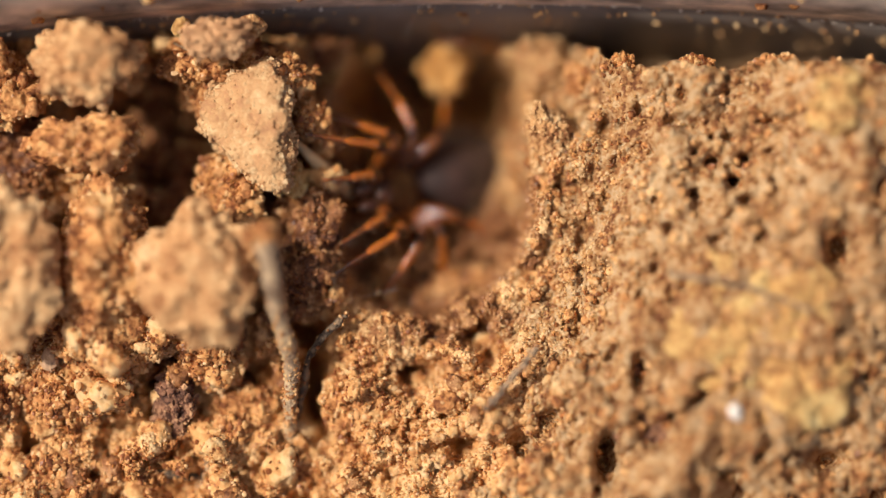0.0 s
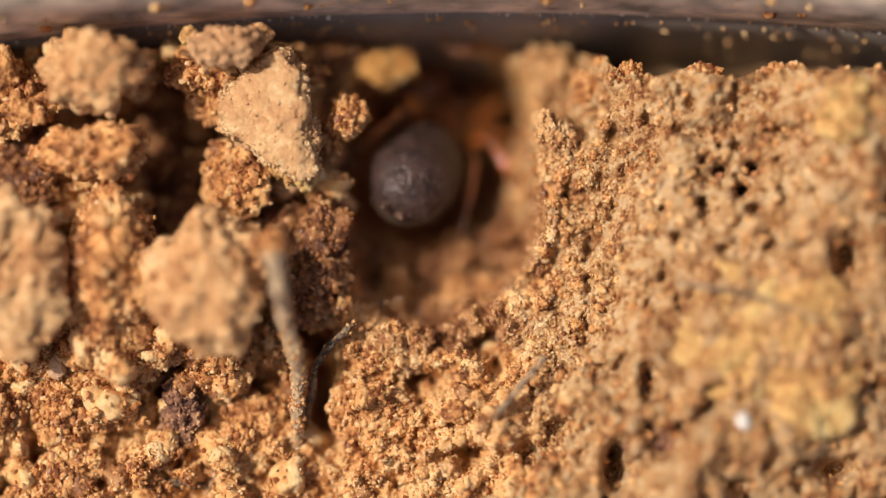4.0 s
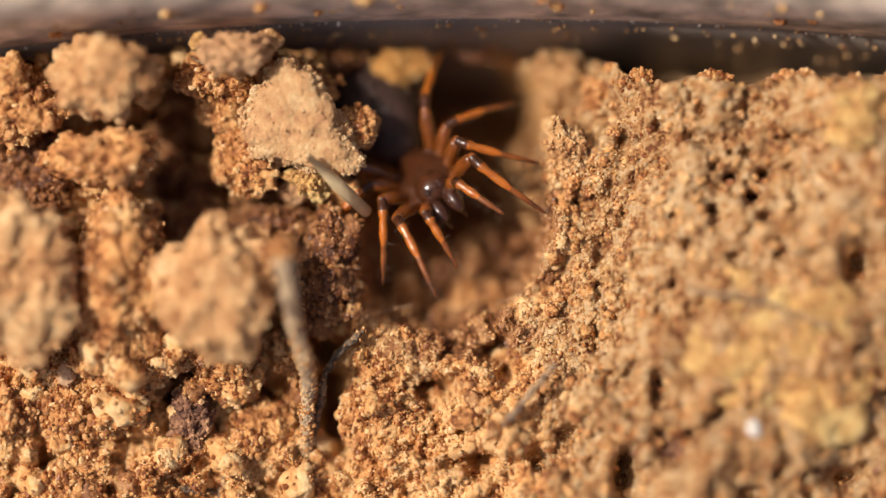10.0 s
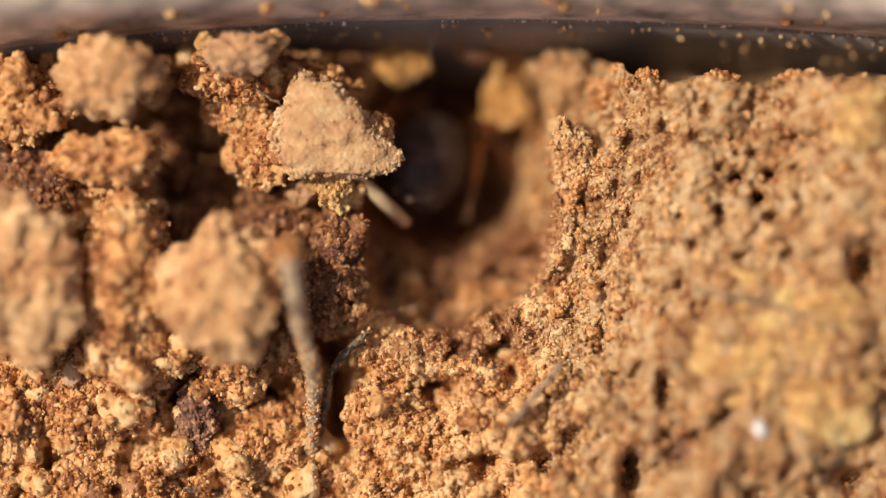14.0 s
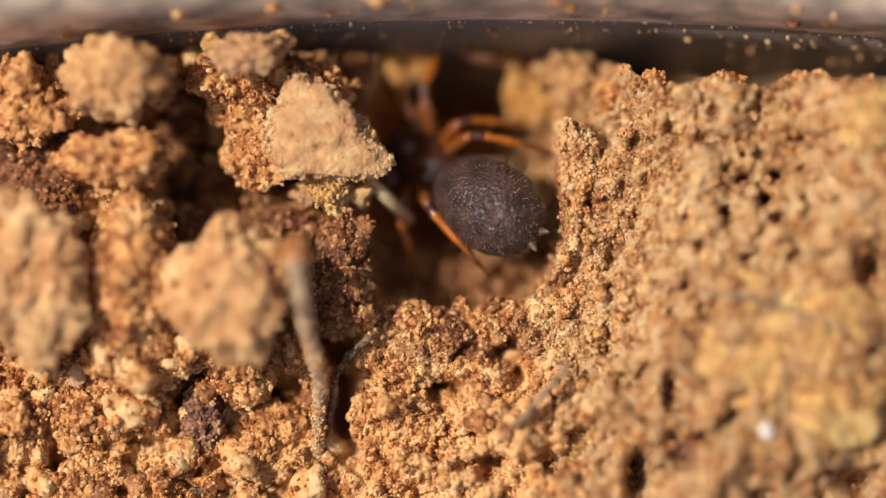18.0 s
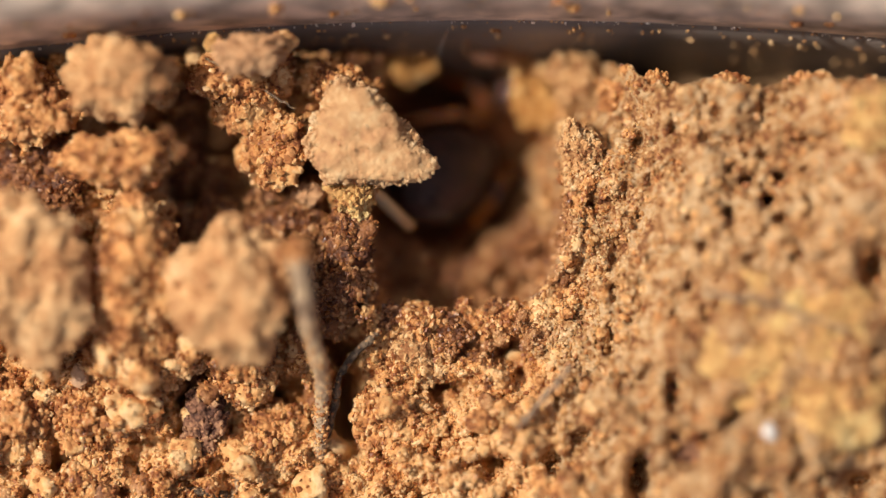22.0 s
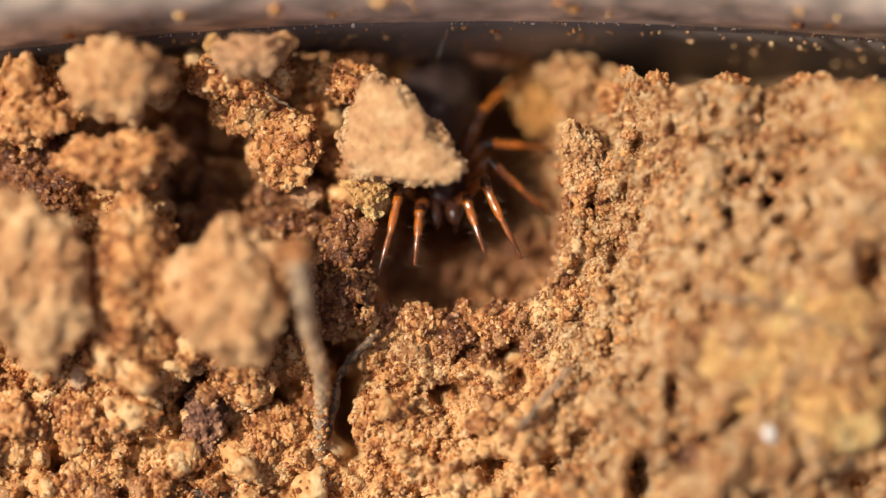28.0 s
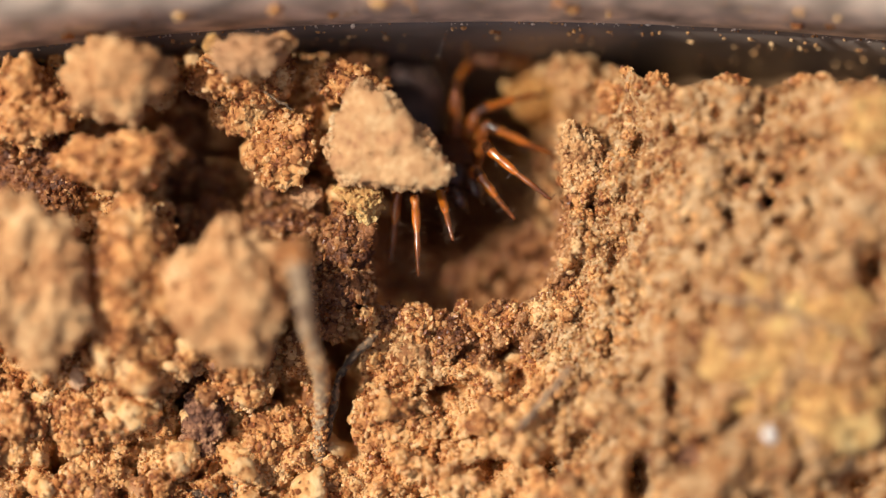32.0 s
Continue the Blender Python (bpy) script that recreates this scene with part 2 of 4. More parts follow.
def velvet_material():
    """Dark cuticle set with fine shiny tubercles."""
    m = bpy.data.materials.new("dark_velvet_cuticle")
    m.use_nodes = True
    n, l = m.node_tree.nodes, m.node_tree.links
    bsdf = n["Principled BSDF"]
    co = n.new("ShaderNodeTexCoord")
    vor = n.new("ShaderNodeTexVoronoi")
    vor.inputs["Scale"].default_value = 3400
    tex = n.new("ShaderNodeTexNoise")
    tex.inputs["Scale"].default_value = 700
    tex.inputs["Detail"].default_value = 4
    for t in (vor, tex):
        l.new(co.outputs["Object"], t.inputs["Vector"])
    ramp = n.new("ShaderNodeValToRGB")
    ramp.color_ramp.elements[0].position, ramp.color_ramp.elements[1].position = 0.3, 0.7
    ramp.color_ramp.elements[0].color = (0.028, 0.016, 0.013, 1)
    ramp.color_ramp.elements[1].color = (0.085, 0.046, 0.037, 1)
    l.new(tex.outputs["Fac"], ramp.inputs["Fac"])
    l.new(ramp.outputs["Color"], bsdf.inputs["Base Color"])
    bsdf.inputs["Roughness"].default_value = 0.4
    bsdf.inputs["Specular IOR Level"].default_value = 0.3
    inv = n.new("ShaderNodeMath")
    inv.operation = "POWER"
    sub = n.new("ShaderNodeMath")
    sub.operation = "SUBTRACT"
    sub.inputs[0].default_value = 1.0
    sub.use_clamp = True
    l.new(vor.outputs["Distance"], sub.inputs[1])
    l.new(sub.outputs[0], inv.inputs[0])
    inv.inputs[1].default_value = 2.0
    bp = n.new("ShaderNodeBump")
    bp.inputs["Strength"].default_value = 0.9
    bp.inputs["Distance"].default_value = 0.00014
    l.new(inv.outputs[0], bp.inputs["Height"])
    l.new(bp.outputs["Normal"], bsdf.inputs["Normal"])
    return m


ABDOMEN = velvet_material()
AMBER = plain_material("amber_cuticle", (0.42, 0.115, 0.011), 0.12, 420, 0.6, 0.25, coat=1.0, trans=0.25)
CHESTNUT = plain_material("chestnut_cuticle", (0.055, 0.017, 0.006), 0.15, 900, 0.4, 0.2)
UMBER = plain_material("brown_amber_cuticle", (0.2, 0.055, 0.009), 0.14, 420, 0.6, 0.25, coat=0.8, trans=0.2)
FANG = plain_material("dark_glossy_cuticle", (0.05, 0.018, 0.01), 0.15, 700, 0.3, 0.1, coat=0.4)
SPINNER = plain_material("buff_cuticle", (0.11, 0.058, 0.036), 0.5, 1500, 0.3, 0.4)
DARK_HAIR = plain_material("dark_bristle", (0.1, 0.05, 0.025), 0.35, 900, 0.3, 0.0)
HAIR = plain_material("pale_bristle", (0.45, 0.3, 0.18), 0.4, 900, 0.2, 0.0)
PEBBLE = plain_material("smooth_pebble", (0.5, 0.3, 0.165), 0.6, 500, 0.18, 0.3)
STRAW_SKIN = plain_material("pale_straw", (0.75, 0.56, 0.3), 0.5, 600, 0.25, 0.2)
SILK = plain_material("silk", (0.75, 0.72, 0.66), 0.3, 900, 0.1, 0.0)
QUARTZ = plain_material("white_quartz", (0.75, 0.68, 0.58), 0.35, 900, 0.12, 0.2)


# ---- mesh makers ----
def mesh_of(name, verts, tris, material, smooth=True):
    me = bpy.data.meshes.new(name)
    verts, tris = np.asarray(verts, np.float32), np.asarray(tris, np.int32)
    me.vertices.add(len(verts))
    me.vertices.foreach_set("co", verts.ravel())
    me.loops.add(tris.size)
    me.loops.foreach_set("vertex_index", tris.ravel())
    me.polygons.add(len(tris))
    me.polygons.foreach_set("loop_start", np.arange(0, tris.size, 3, dtype=np.int32))
    me.update(calc_edges=True)
    me.polygons.foreach_set("use_smooth", np.array(np.broadcast_to(smooth, len(tris)), bool))
    for m in material if isinstance(material, (list, tuple)) else [material]:
        me.materials.append(m)
    return me


def ico(level):
    bm = bmesh.new()
    bmesh.ops.create_icosphere(bm, subdivisions=level, radius=1)
    v = np.array([x.co[:] for x in bm.verts])
    f = np.array([[x.index for x in y.verts] for y in bm.faces])
    bm.free()
    return v, f


ICO1, ICO2, ICO3, ICO5 = ico(1), ico(2), ico(3), ico(5)


def part(name, me, parent, label=""):
    ob = new(name, me)
    ob.parent = parent
    return tagged(ob, label)


def blobs(points, radii, shape=ICO1, rough=0.3, squash=0.38, rng=RNG):
    """Many small uneven pieces at points (m), joined into one pair of arrays."""
    bv, bf = shape
    n = len(points)
    jit = 1 + rough * (rng.rand(n, len(bv), 1) - 0.5) * 2
    ani = 1 + squash * (rng.rand(n, 1, 3) - 0.5) * 2
    v = np.asarray(points)[:, None] + bv[None] * jit * ani * np.asarray(radii)[:, None, None]
    f = bf[None] + (np.arange(n) * len(bv))[:, None, None]
    return v.reshape(-1, 3), f.reshape(-1, 3)


def join(pieces):
    vs, fs, k = [], [], 0
    for v, f in pieces:
        vs.append(v)
        fs.append(np.asarray(f) + k)
        k += len(v)
    return np.concatenate(vs), np.concatenate(fs)


def tube(points, radii, sides=8, caps=True):
    """A tapered tube along points."""
    pts = [Vector(p) for p in points]
    verts, faces = [], []
    ref = Vector((0, 0, 1))
    for i, p in enumerate(pts):
        d = (pts[min(i + 1, len(pts) - 1)] - pts[max(i - 1, 0)]).normalized()
        a = d.cross(ref if abs(d.dot(ref)) < 0.95 else Vector((1, 0, 0))).normalized()
        b = d.cross(a)
        for k in range(sides):
            w = 2 * math.pi * k / sides
            verts.append(p + (a * math.cos(w) + b * math.sin(w)) * radii[i])
    for i in range(len(pts) - 1):
        for k in range(sides):
            q, r = i * sides + k, i * sides + (k + 1) % sides
            faces += [(q, r, r + sides), (q, r + sides, q + sides)]
    if caps:
        for i in (0, len(pts) - 1):
            verts.append(pts[i])
            c = len(verts) - 1
            for k in range(sides):
                faces.append((c, i * sides + k, i * sides + (k + 1) % sides))
    return np.array([v[:] for v in verts]), np.array(faces)


# ---- soil, tub ----
TUB_X = 0.0039


def firm(u, v):
    """Where the soil is firm and yellowish, not loose and reddish."""
    return u + 90 * fbm(np.stack([u / 60, v / 60, u * 0 + 2.2], 1), 3) > 960


def moist_shade(u, v):
    """Freshly dug, damp soil plus shade painted dark: burrow, the hollow beside it, pits."""
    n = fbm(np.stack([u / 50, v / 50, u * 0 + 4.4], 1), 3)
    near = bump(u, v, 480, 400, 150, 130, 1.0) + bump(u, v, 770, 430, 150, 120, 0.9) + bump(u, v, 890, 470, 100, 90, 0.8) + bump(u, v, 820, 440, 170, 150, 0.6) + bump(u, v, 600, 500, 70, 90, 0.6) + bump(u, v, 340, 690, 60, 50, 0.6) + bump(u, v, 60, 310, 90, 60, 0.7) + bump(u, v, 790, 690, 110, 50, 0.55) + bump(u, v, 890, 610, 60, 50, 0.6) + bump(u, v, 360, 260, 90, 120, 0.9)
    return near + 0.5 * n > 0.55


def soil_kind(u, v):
    """0: loose, 1: firm, 2: damp, with painted shade."""
    return np.where(moist_shade(u, v), 2, firm(u, v)).astype(np.int32)


def soil_sheet():
    fine_u, fine_v = np.arange(-70, 1640, 4.5), np.arange(-20, 960, 4.5)
    us = np.concatenate([np.linspace(-7000, -70, 40)[:-1], fine_u, np.linspace(fine_u[-1], 8500, 40)[1:]])
    vs = np.concatenate([np.linspace(-600, -20, 8)[:-1], fine_v, np.linspace(fine_v[-1], 14500, 60)[1:]])
    uu, vv = np.meshgrid(us, vs)
    u, v = uu.ravel(), vv.ravel()
    h = height(u, v)
    far = np.clip(np.maximum(np.abs(u - 784) - 900, v - 1000) / 4000, 0, 1)
    h = h * (1 - far)
    xyz = np.stack([(u - 784) / UNITS, (441 - v) / UNITS, h], 1) * MM
    keep = np.hypot(xyz[:, 0] - TUB_X, xyz[:, 1] + 0.308) < 0.3232
    w = len(us)
    i = np.arange(len(vs) - 1)[:, None] * w + np.arange(w - 1)[None]
    i = i.ravel()
    tris = np.concatenate([np.stack([i, i + w, i + 1], 1), np.stack([i + 1, i + w, i + w + 1], 1)])
    tris = tris[keep[tris].all(1)]
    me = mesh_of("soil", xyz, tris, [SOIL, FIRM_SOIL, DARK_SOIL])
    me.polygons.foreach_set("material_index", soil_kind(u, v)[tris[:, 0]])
    return tagged(new("soil", me), "orange-tan crumbly sandy soil with an open burrow", "soil", kind="structure")


def on_soil(u, v, lift=0.0):
    h = height(u, v) + lift
    f = 1 / UNITS
    return np.stack([(u - 784) * f, (441 - v) * f, h], 1) * MM


def scatter(n, box):
    u = RNG.uniform(box[0], box[2], n)
    v = RNG.uniform(box[1], box[3], n)
    return u, v


def crumb(seed):
    """A small crumb of soil, about 1 mm in radius."""
    rng = np.random.RandomState(100 + seed)
    v, f = ICO3
    v = v * rng.uniform(0.8, 1.2, 3) * (1 + 0.35 * fbm(v * 1.3 + 9.1 * seed, 3) + 0.2 * (0.4 - np.abs(fbm(v * 3 + seed, 2))))[:, None] * MM
    ob = new("soil_crumb", mesh_of("soil_crumb", v, f, DARK_SOIL if seed % 4 == 1 else SOIL))
    k = v[rng.randint(0, len(v), 50)]
    tagged(part("crust", mesh_of("crust", *blobs(k, rng.uniform(0.08, 0.2, 50) * MM, rng=rng), GRAIN, False), ob, "crust of fine sand grains"), kind="stuff")
    return tagged(ob, "small reddish-brown soil crumb lying loose" if seed % 4 == 1 else "small orange soil crumb lying loose", "soil crumb", "soil crumbs")


def loose_soil():
    # fine grains over the whole surface
    n = 66000
    u, v = scatter(n, (-40, 60, 1620, 920))
    soft = np.clip(step(1040, 1180, u) + step(0.3, 1.0, (u - 860) / 300 + (v - 760) / 250), 0, 1)
    keep = RNG.rand(n) > 0.85 * soft
    h = height(u, v)
    keep &= ~((h < -5) & (v < 170))
    keep &= lumps(u / UNITS / 0.62, v / UNITS / 0.62, 29) + 0.5 * RNG.rand(n) > 0.42
    u, v, n = u[keep], v[keep], int(keep.sum())
    r = (0.07 + 0.13 * RNG.rand(n) ** 1.5) * np.where(RNG.rand(n) < 0.05, 1.7, 1)
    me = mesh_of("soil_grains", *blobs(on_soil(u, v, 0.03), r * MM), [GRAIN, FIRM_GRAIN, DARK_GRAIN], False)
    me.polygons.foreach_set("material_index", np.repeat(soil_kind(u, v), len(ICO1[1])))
    tagged(new("soil_grains", me),
           "fine orange sand grains lying on the soil", "grains", kind="stuff")
    # crumbs, and the grains stuck to them
    forms = []
    for k in range(7):
        v0, f0 = ICO3 if k < 3 else ICO2
        d = 1 + 0.38 * fbm(v0 * 1.3 + 9.1 * k, 3)[:, None]
        forms.append((v0 * d, f0))
    pieces, gp, gr, kinds, gkinds = [], [], [], [], []
    n = 2000
    protos = [crumb(k) for k in range(8)]
    for j in range(n + 100):
        if j >= n:
            u, v, r = RNG.uniform(660, 950), RNG.uniform(430, 575), 0.25 + 0.5 * RNG.rand() ** 2
        elif j < 750:
            u, v, r = RNG.uniform(-40, 640), RNG.uniform(60, 920), 0.35 + 1.0 * RNG.rand() ** 2.2
        else:
            u, v, r = RNG.uniform(600, 1620), RNG.uniform(110, 920), 0.2 + 0.5 * RNG.rand() ** 2.2
        r *= 0.6 if u > 1060 else 1.0
        c = on_soil(np.array([u]), np.array([v]), 0.15 * r)[0]
        if v < 170 and c[2] < -0.005:
            continue
        if j < 750 and r > 0.78 or j >= 750 and r > 0.62:
            m = Matrix.Translation(c) @ Euler(RNG.rand(3) * 6.28).to_matrix().to_4x4() @ Matrix.Scale(r, 4)
            p = protos[1 + 4 * RNG.randint(2) if moist_shade(np.array([u]), np.array([v]))[0] else RNG.randint(8)]
            if p.get("placed"):
                copy_thing(p, m)
            else:
                p["placed"] = 1
                p.matrix_basis = m
            continue
        fv, ff = forms[RNG.randint(3 if r > 0.8 else 7) if r > 0.8 else 3 + RNG.randint(4)]
        m = np.array(Euler(RNG.rand(3) * 6.28).to_matrix())
        pv = (fv * RNG.uniform(0.75, 1.2, 3)) @ m.T * r * MM + c
        pieces.append((pv, ff))
        darkened = int(moist_shade(np.array([u]), np.array([v]))[0])
        kinds.append(np.full(len(ff), darkened))
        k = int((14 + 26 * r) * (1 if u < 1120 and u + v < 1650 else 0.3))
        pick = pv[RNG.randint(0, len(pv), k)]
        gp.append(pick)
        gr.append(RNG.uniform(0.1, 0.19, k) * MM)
        gkinds.append(np.full(k * len(ICO1[1]), darkened))
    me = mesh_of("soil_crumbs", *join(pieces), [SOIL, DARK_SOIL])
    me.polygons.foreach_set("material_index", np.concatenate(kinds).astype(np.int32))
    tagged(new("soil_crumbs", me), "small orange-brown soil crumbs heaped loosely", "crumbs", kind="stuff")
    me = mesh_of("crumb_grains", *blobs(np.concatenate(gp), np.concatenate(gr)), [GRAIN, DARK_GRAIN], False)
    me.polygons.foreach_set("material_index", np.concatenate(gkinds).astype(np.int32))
    tagged(new("crumb_grains", me),
           "pale sand grains stuck to the crumbs", "grains", kind="stuff")


def clod(name, material, label, size, seed, rough=0.4, cuts=0, grain=240, category="soil clod", group="soil clods", grain_size=(0.1, 0.27), knobs=130, faces=(), edge_only=False):
    """A knobbly lump of soil about the origin; size: half extents in mm."""
    rng = np.random.RandomState(seed)
    v, f = ICO5
    v = v * (1 + rough * fbm(v * 1.2 + seed * 3.7, 2) + 0.6 * rough * (0.4 - np.abs(fbm(v * 2.6 + seed, 2))))[:, None]
    for _ in range(cuts):
        d = rng.randn(3)
        d[2] *= 0.35
        d /= np.linalg.norm(d)
        s = np.clip(v @ d - rng.uniform(0.45, 0.75), 0, None)
        v = v - s[:, None] * d * 0.9
    v = v * np.array(size)
    for angle, reach in faces:
        d = np.array((math.cos(radians(angle)), math.sin(radians(angle)), 0.12))
        v = v - np.clip(v @ d - reach - 0.35 * fbm(v * 0.8 + angle, 2), 0, None)[:, None] * d * 0.95
    n = v / np.linalg.norm(v, axis=1)[:, None]
    v = v + n * (0.46 * fbm(v * 0.9 + seed, 3) + 0.5 * (0.3 - np.abs(fbm(v * 1.3 + seed, 2))) + 0.16 * (0.3 - np.abs(fbm(v * 3.4 + seed, 2))))[:, None] * min(1.0, min(size) / 1.6)
    v = v * MM
    ob = new(name, mesh_of(name, v, f, material))
    pieces = []
    shell = v[v[:, 2] < 0.4 * v[:, 2].max()] if edge_only else v
    if knobs:
        k = rng.randint(0, len(shell), knobs)
        pieces.append(blobs(shell[k] * 0.97, min(size) * (0.05 + 0.22 * rng.rand(knobs) ** 2) * MM, ICO2, 0.25, 0.4, rng))
        kv = pieces[0][0]
        pieces.append(blobs(kv[rng.randint(0, len(kv), grain)], rng.uniform(*grain_size, grain) * MM, rng=rng))
    pieces.append(blobs(shell[rng.randint(0, len(shell), grain)], rng.uniform(*grain_size, grain) * MM, rng=rng))
    if edge_only:
        pieces.append(blobs(v[rng.randint(0, len(v), 1000)], rng.uniform(0.06, 0.17, 1000) * MM, rng=rng))
    cv, cf = join(pieces)
    knobby = np.arange(len(cf)) < knobs * len(ICO2[1])
    crust = mesh_of("crust", cv, cf, [GRAIN if material is SOIL else DARK_GRAIN if material is DARK_SOIL else material, KNOB if material is SOIL else material], knobby)
    crust.polygons.foreach_set("material_index", knobby.astype(np.int32))
    tagged(part("crust", crust, ob, "crust of fine sand grains"), kind="stuff")
    return tagged(ob, label, category, group)


def lay_clod(name, mat, label, u, v, h, size, seed, cuts, grain):
    ob = clod(name, mat, label, size, seed, cuts=cuts, grain=grain)
    ob.matrix_basis = Matrix.Translation(spot(u, v, h))


def clods():
    lay_clod("soil_clod", PROUD_SOIL, "large rounded orange soil clod leaning on its neighbours", 204, 140, 5.0, (4.6, 2.9, 2.8), 1, 0, 300)
    lay_clod("soil_clod", SOIL, "broad orange soil clod with a dark gap above it", 212, 286, 3.4, (3.9, 2.3, 2.4), 2, 0, 280)
    lay_clod("soil_clod", SOIL, "coarse orange soil clod beside the tub's wall", 45, 190, 1.0, (3.2, 3.4, 2.6), 3, 0, 420)
    lay_clod("soil_clod", PROUD_SOIL, "tall smooth orange soil clod standing proud", 35, 495, 5.8, (4.2, 6.2, 2.8), 4, 0, 260)
    lay_clod("soil_clod", SOIL, "long crumbly orange soil clod", 240, 480, 3.6, (4.0, 5.8, 2.8), 5, 0, 520)
    lay_clod("soil_clod", PROUD_SOIL, "smooth pale orange soil clod standing proud", 415, 525, 6.0, (4.0, 4.5, 2.5), 6, 0, 260)
    lay_clod("soil_clod", PROUD_SOIL, "small pointed soil clod on top of a larger one", 400, 436, 6.4, (1.3, 2.0, 1.3), 16, 0, 80)
    lay_clod("soil_clod", SOIL, "small tan soil clod stuck on the twig's end", 518, 458, 8.8, (1.25, 1.1, 1.1), 61, 0, 60)
    lay_clod("soil_clod", SOIL, "crumbly soil clod near the far side", 430, 152, -0.6, (3.6, 2.7, 2.2), 7, 0, 420)
    lay_clod("soil_clod", PINK_SOIL, "smooth pinkish pebble of soil", 440, 95, 4.6, (2.7, 1.7, 1.4), 8, 1, 60)
    # the gap's shade is put into this crumb's dark colour
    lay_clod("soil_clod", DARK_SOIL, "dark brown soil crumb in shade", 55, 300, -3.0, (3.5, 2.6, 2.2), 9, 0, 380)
    lay_clod("soil_clod", SOIL, "orange soil clod with grainy surface", 430, 660, 0.4, (2.2, 2.7, 1.7), 10, 0, 420)
    lay_clod("soil_clod", PURPLE_SOIL, "purplish brown soil clod", 368, 752, 0.6, (1.8, 2.5, 1.5), 11, 1, 260)
    lay_clod("soil_clod", SOIL, "grainy orange soil clod", 145, 735, 0.2, (2.6, 2.2, 1.7), 12, 0, 440)
    lay_clod("soil_clod", SOIL, "small grainy orange soil clod", 452, 808, 0.3, (1.7, 1.6, 1.2), 13, 0, 260)
    lay_clod("soil_clod", SOIL, "orange soil clod half buried", 490, 755, -0.8, (2.0, 1.7, 1.4), 14, 0, 200)
    lay_clod("soil_clod", SOIL, "grainy orange soil clod", 140, 865, 0.4, (2.6, 1.8, 1.6), 15, 0, 380)
    lay_clod("soil_clod", SOIL, "grainy orange soil clod", 20, 745, 0.3, (2.6, 3.0, 1.8), 17, 0, 420)
    lay_clod("soil_clod", SOIL, "reddish brown soil clod in shade", 235, 640, 0.8, (2.6, 2.4, 1.8), 18, 0, 380)
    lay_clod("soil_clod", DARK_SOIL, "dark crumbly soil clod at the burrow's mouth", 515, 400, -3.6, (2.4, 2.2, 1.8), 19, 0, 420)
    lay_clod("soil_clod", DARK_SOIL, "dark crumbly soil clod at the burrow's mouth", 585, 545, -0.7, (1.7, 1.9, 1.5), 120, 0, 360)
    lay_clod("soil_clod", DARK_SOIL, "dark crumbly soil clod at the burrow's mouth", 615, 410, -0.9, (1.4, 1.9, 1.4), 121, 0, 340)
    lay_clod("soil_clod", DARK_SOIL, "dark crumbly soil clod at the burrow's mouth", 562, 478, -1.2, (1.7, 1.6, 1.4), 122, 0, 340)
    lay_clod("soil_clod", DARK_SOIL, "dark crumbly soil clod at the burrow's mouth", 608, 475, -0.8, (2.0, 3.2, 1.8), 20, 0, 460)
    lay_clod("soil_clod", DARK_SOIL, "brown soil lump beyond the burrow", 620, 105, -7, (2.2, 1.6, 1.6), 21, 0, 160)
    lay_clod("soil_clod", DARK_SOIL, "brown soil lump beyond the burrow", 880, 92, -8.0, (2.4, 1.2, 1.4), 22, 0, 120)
    lay_clod("soil_clod", PALE_SOIL, "pale soil smear stuck to the tub's wall", 800, 66, -8.5, (1.7, 0.8, 0.7), 91, 0, 60)
    lay_clod("soil_clod", PALE_SOIL, "pale soil smear stuck to the tub's wall", 868, 70, -9.0, (1.4, 0.7, 0.8), 92, 0, 60)
    lay_clod("soil_clod", PINK_SOIL, "pinkish soil smear stuck to the tub's wall", 1018, 74, -8.0, (1.0, 1.2, 0.8), 93, 0, 60)
    lay_clod("soil_clod", PALE_SOIL, "pale soil lump beyond the burrow", 1022, 140, -7.0, (2.0, 1.8, 1.6), 23, 0, 160)
    lay_clod("soil_clod", SOIL, "orange soil lump by the burrow", 1090, 175, -3.0, (1.6, 1.6, 1.3), 24, 0, 160)
    lay_clod("soil_clod", PALE_SOIL, "upright grainy soil ridge at the burrow's edge", 1030, 290, -0.4, (1.5, 3.2, 1.6), 25, 0, 520)
    lay_clod("soil_clod", PALE_SOIL, "grainy soil lump at the burrow's lip", 745, 640, 0.0, (2.2, 1.5, 1.2), 26, 0, 420)
    lay_clod("soil_clod", SOIL, "grainy soil lump at the burrow's lip", 680, 735, 0.5, (2.4, 2.4, 1.4), 27, 0, 460)
    lay_clod("clay_clod", YELLOW_SOIL, "yellow clay lump pressed into the soil", 1375, 620, 7.1, (5.4, 4.8, 1.4), 29, 0, 160)
    lay_clod("clay_clod", YELLOW_SOIL, "yellow clay lump pressed into the soil", 1505, 560, 7.9, (2.6, 1.7, 1.5), 30, 0, 120)
    lay_clod("clay_clod", YELLOW_SOIL, "pale yellow clay lump at the soil's far side", 1545, 215, 6.9, (2.4, 2.6, 1.8), 31, 0, 120)
    lay_clod("clay_clod", YELLOW_SOIL, "yellowish clay lump in firm soil", 1475, 705, 7.1, (3.6, 3.4, 1.5), 32, 0, 200)
    lay_clod("soil_clod", PURPLE_SOIL, "dark speckled soil lump", 1220, 805, 5.1, (2.8, 1.6, 1.0), 33, 0, 160)
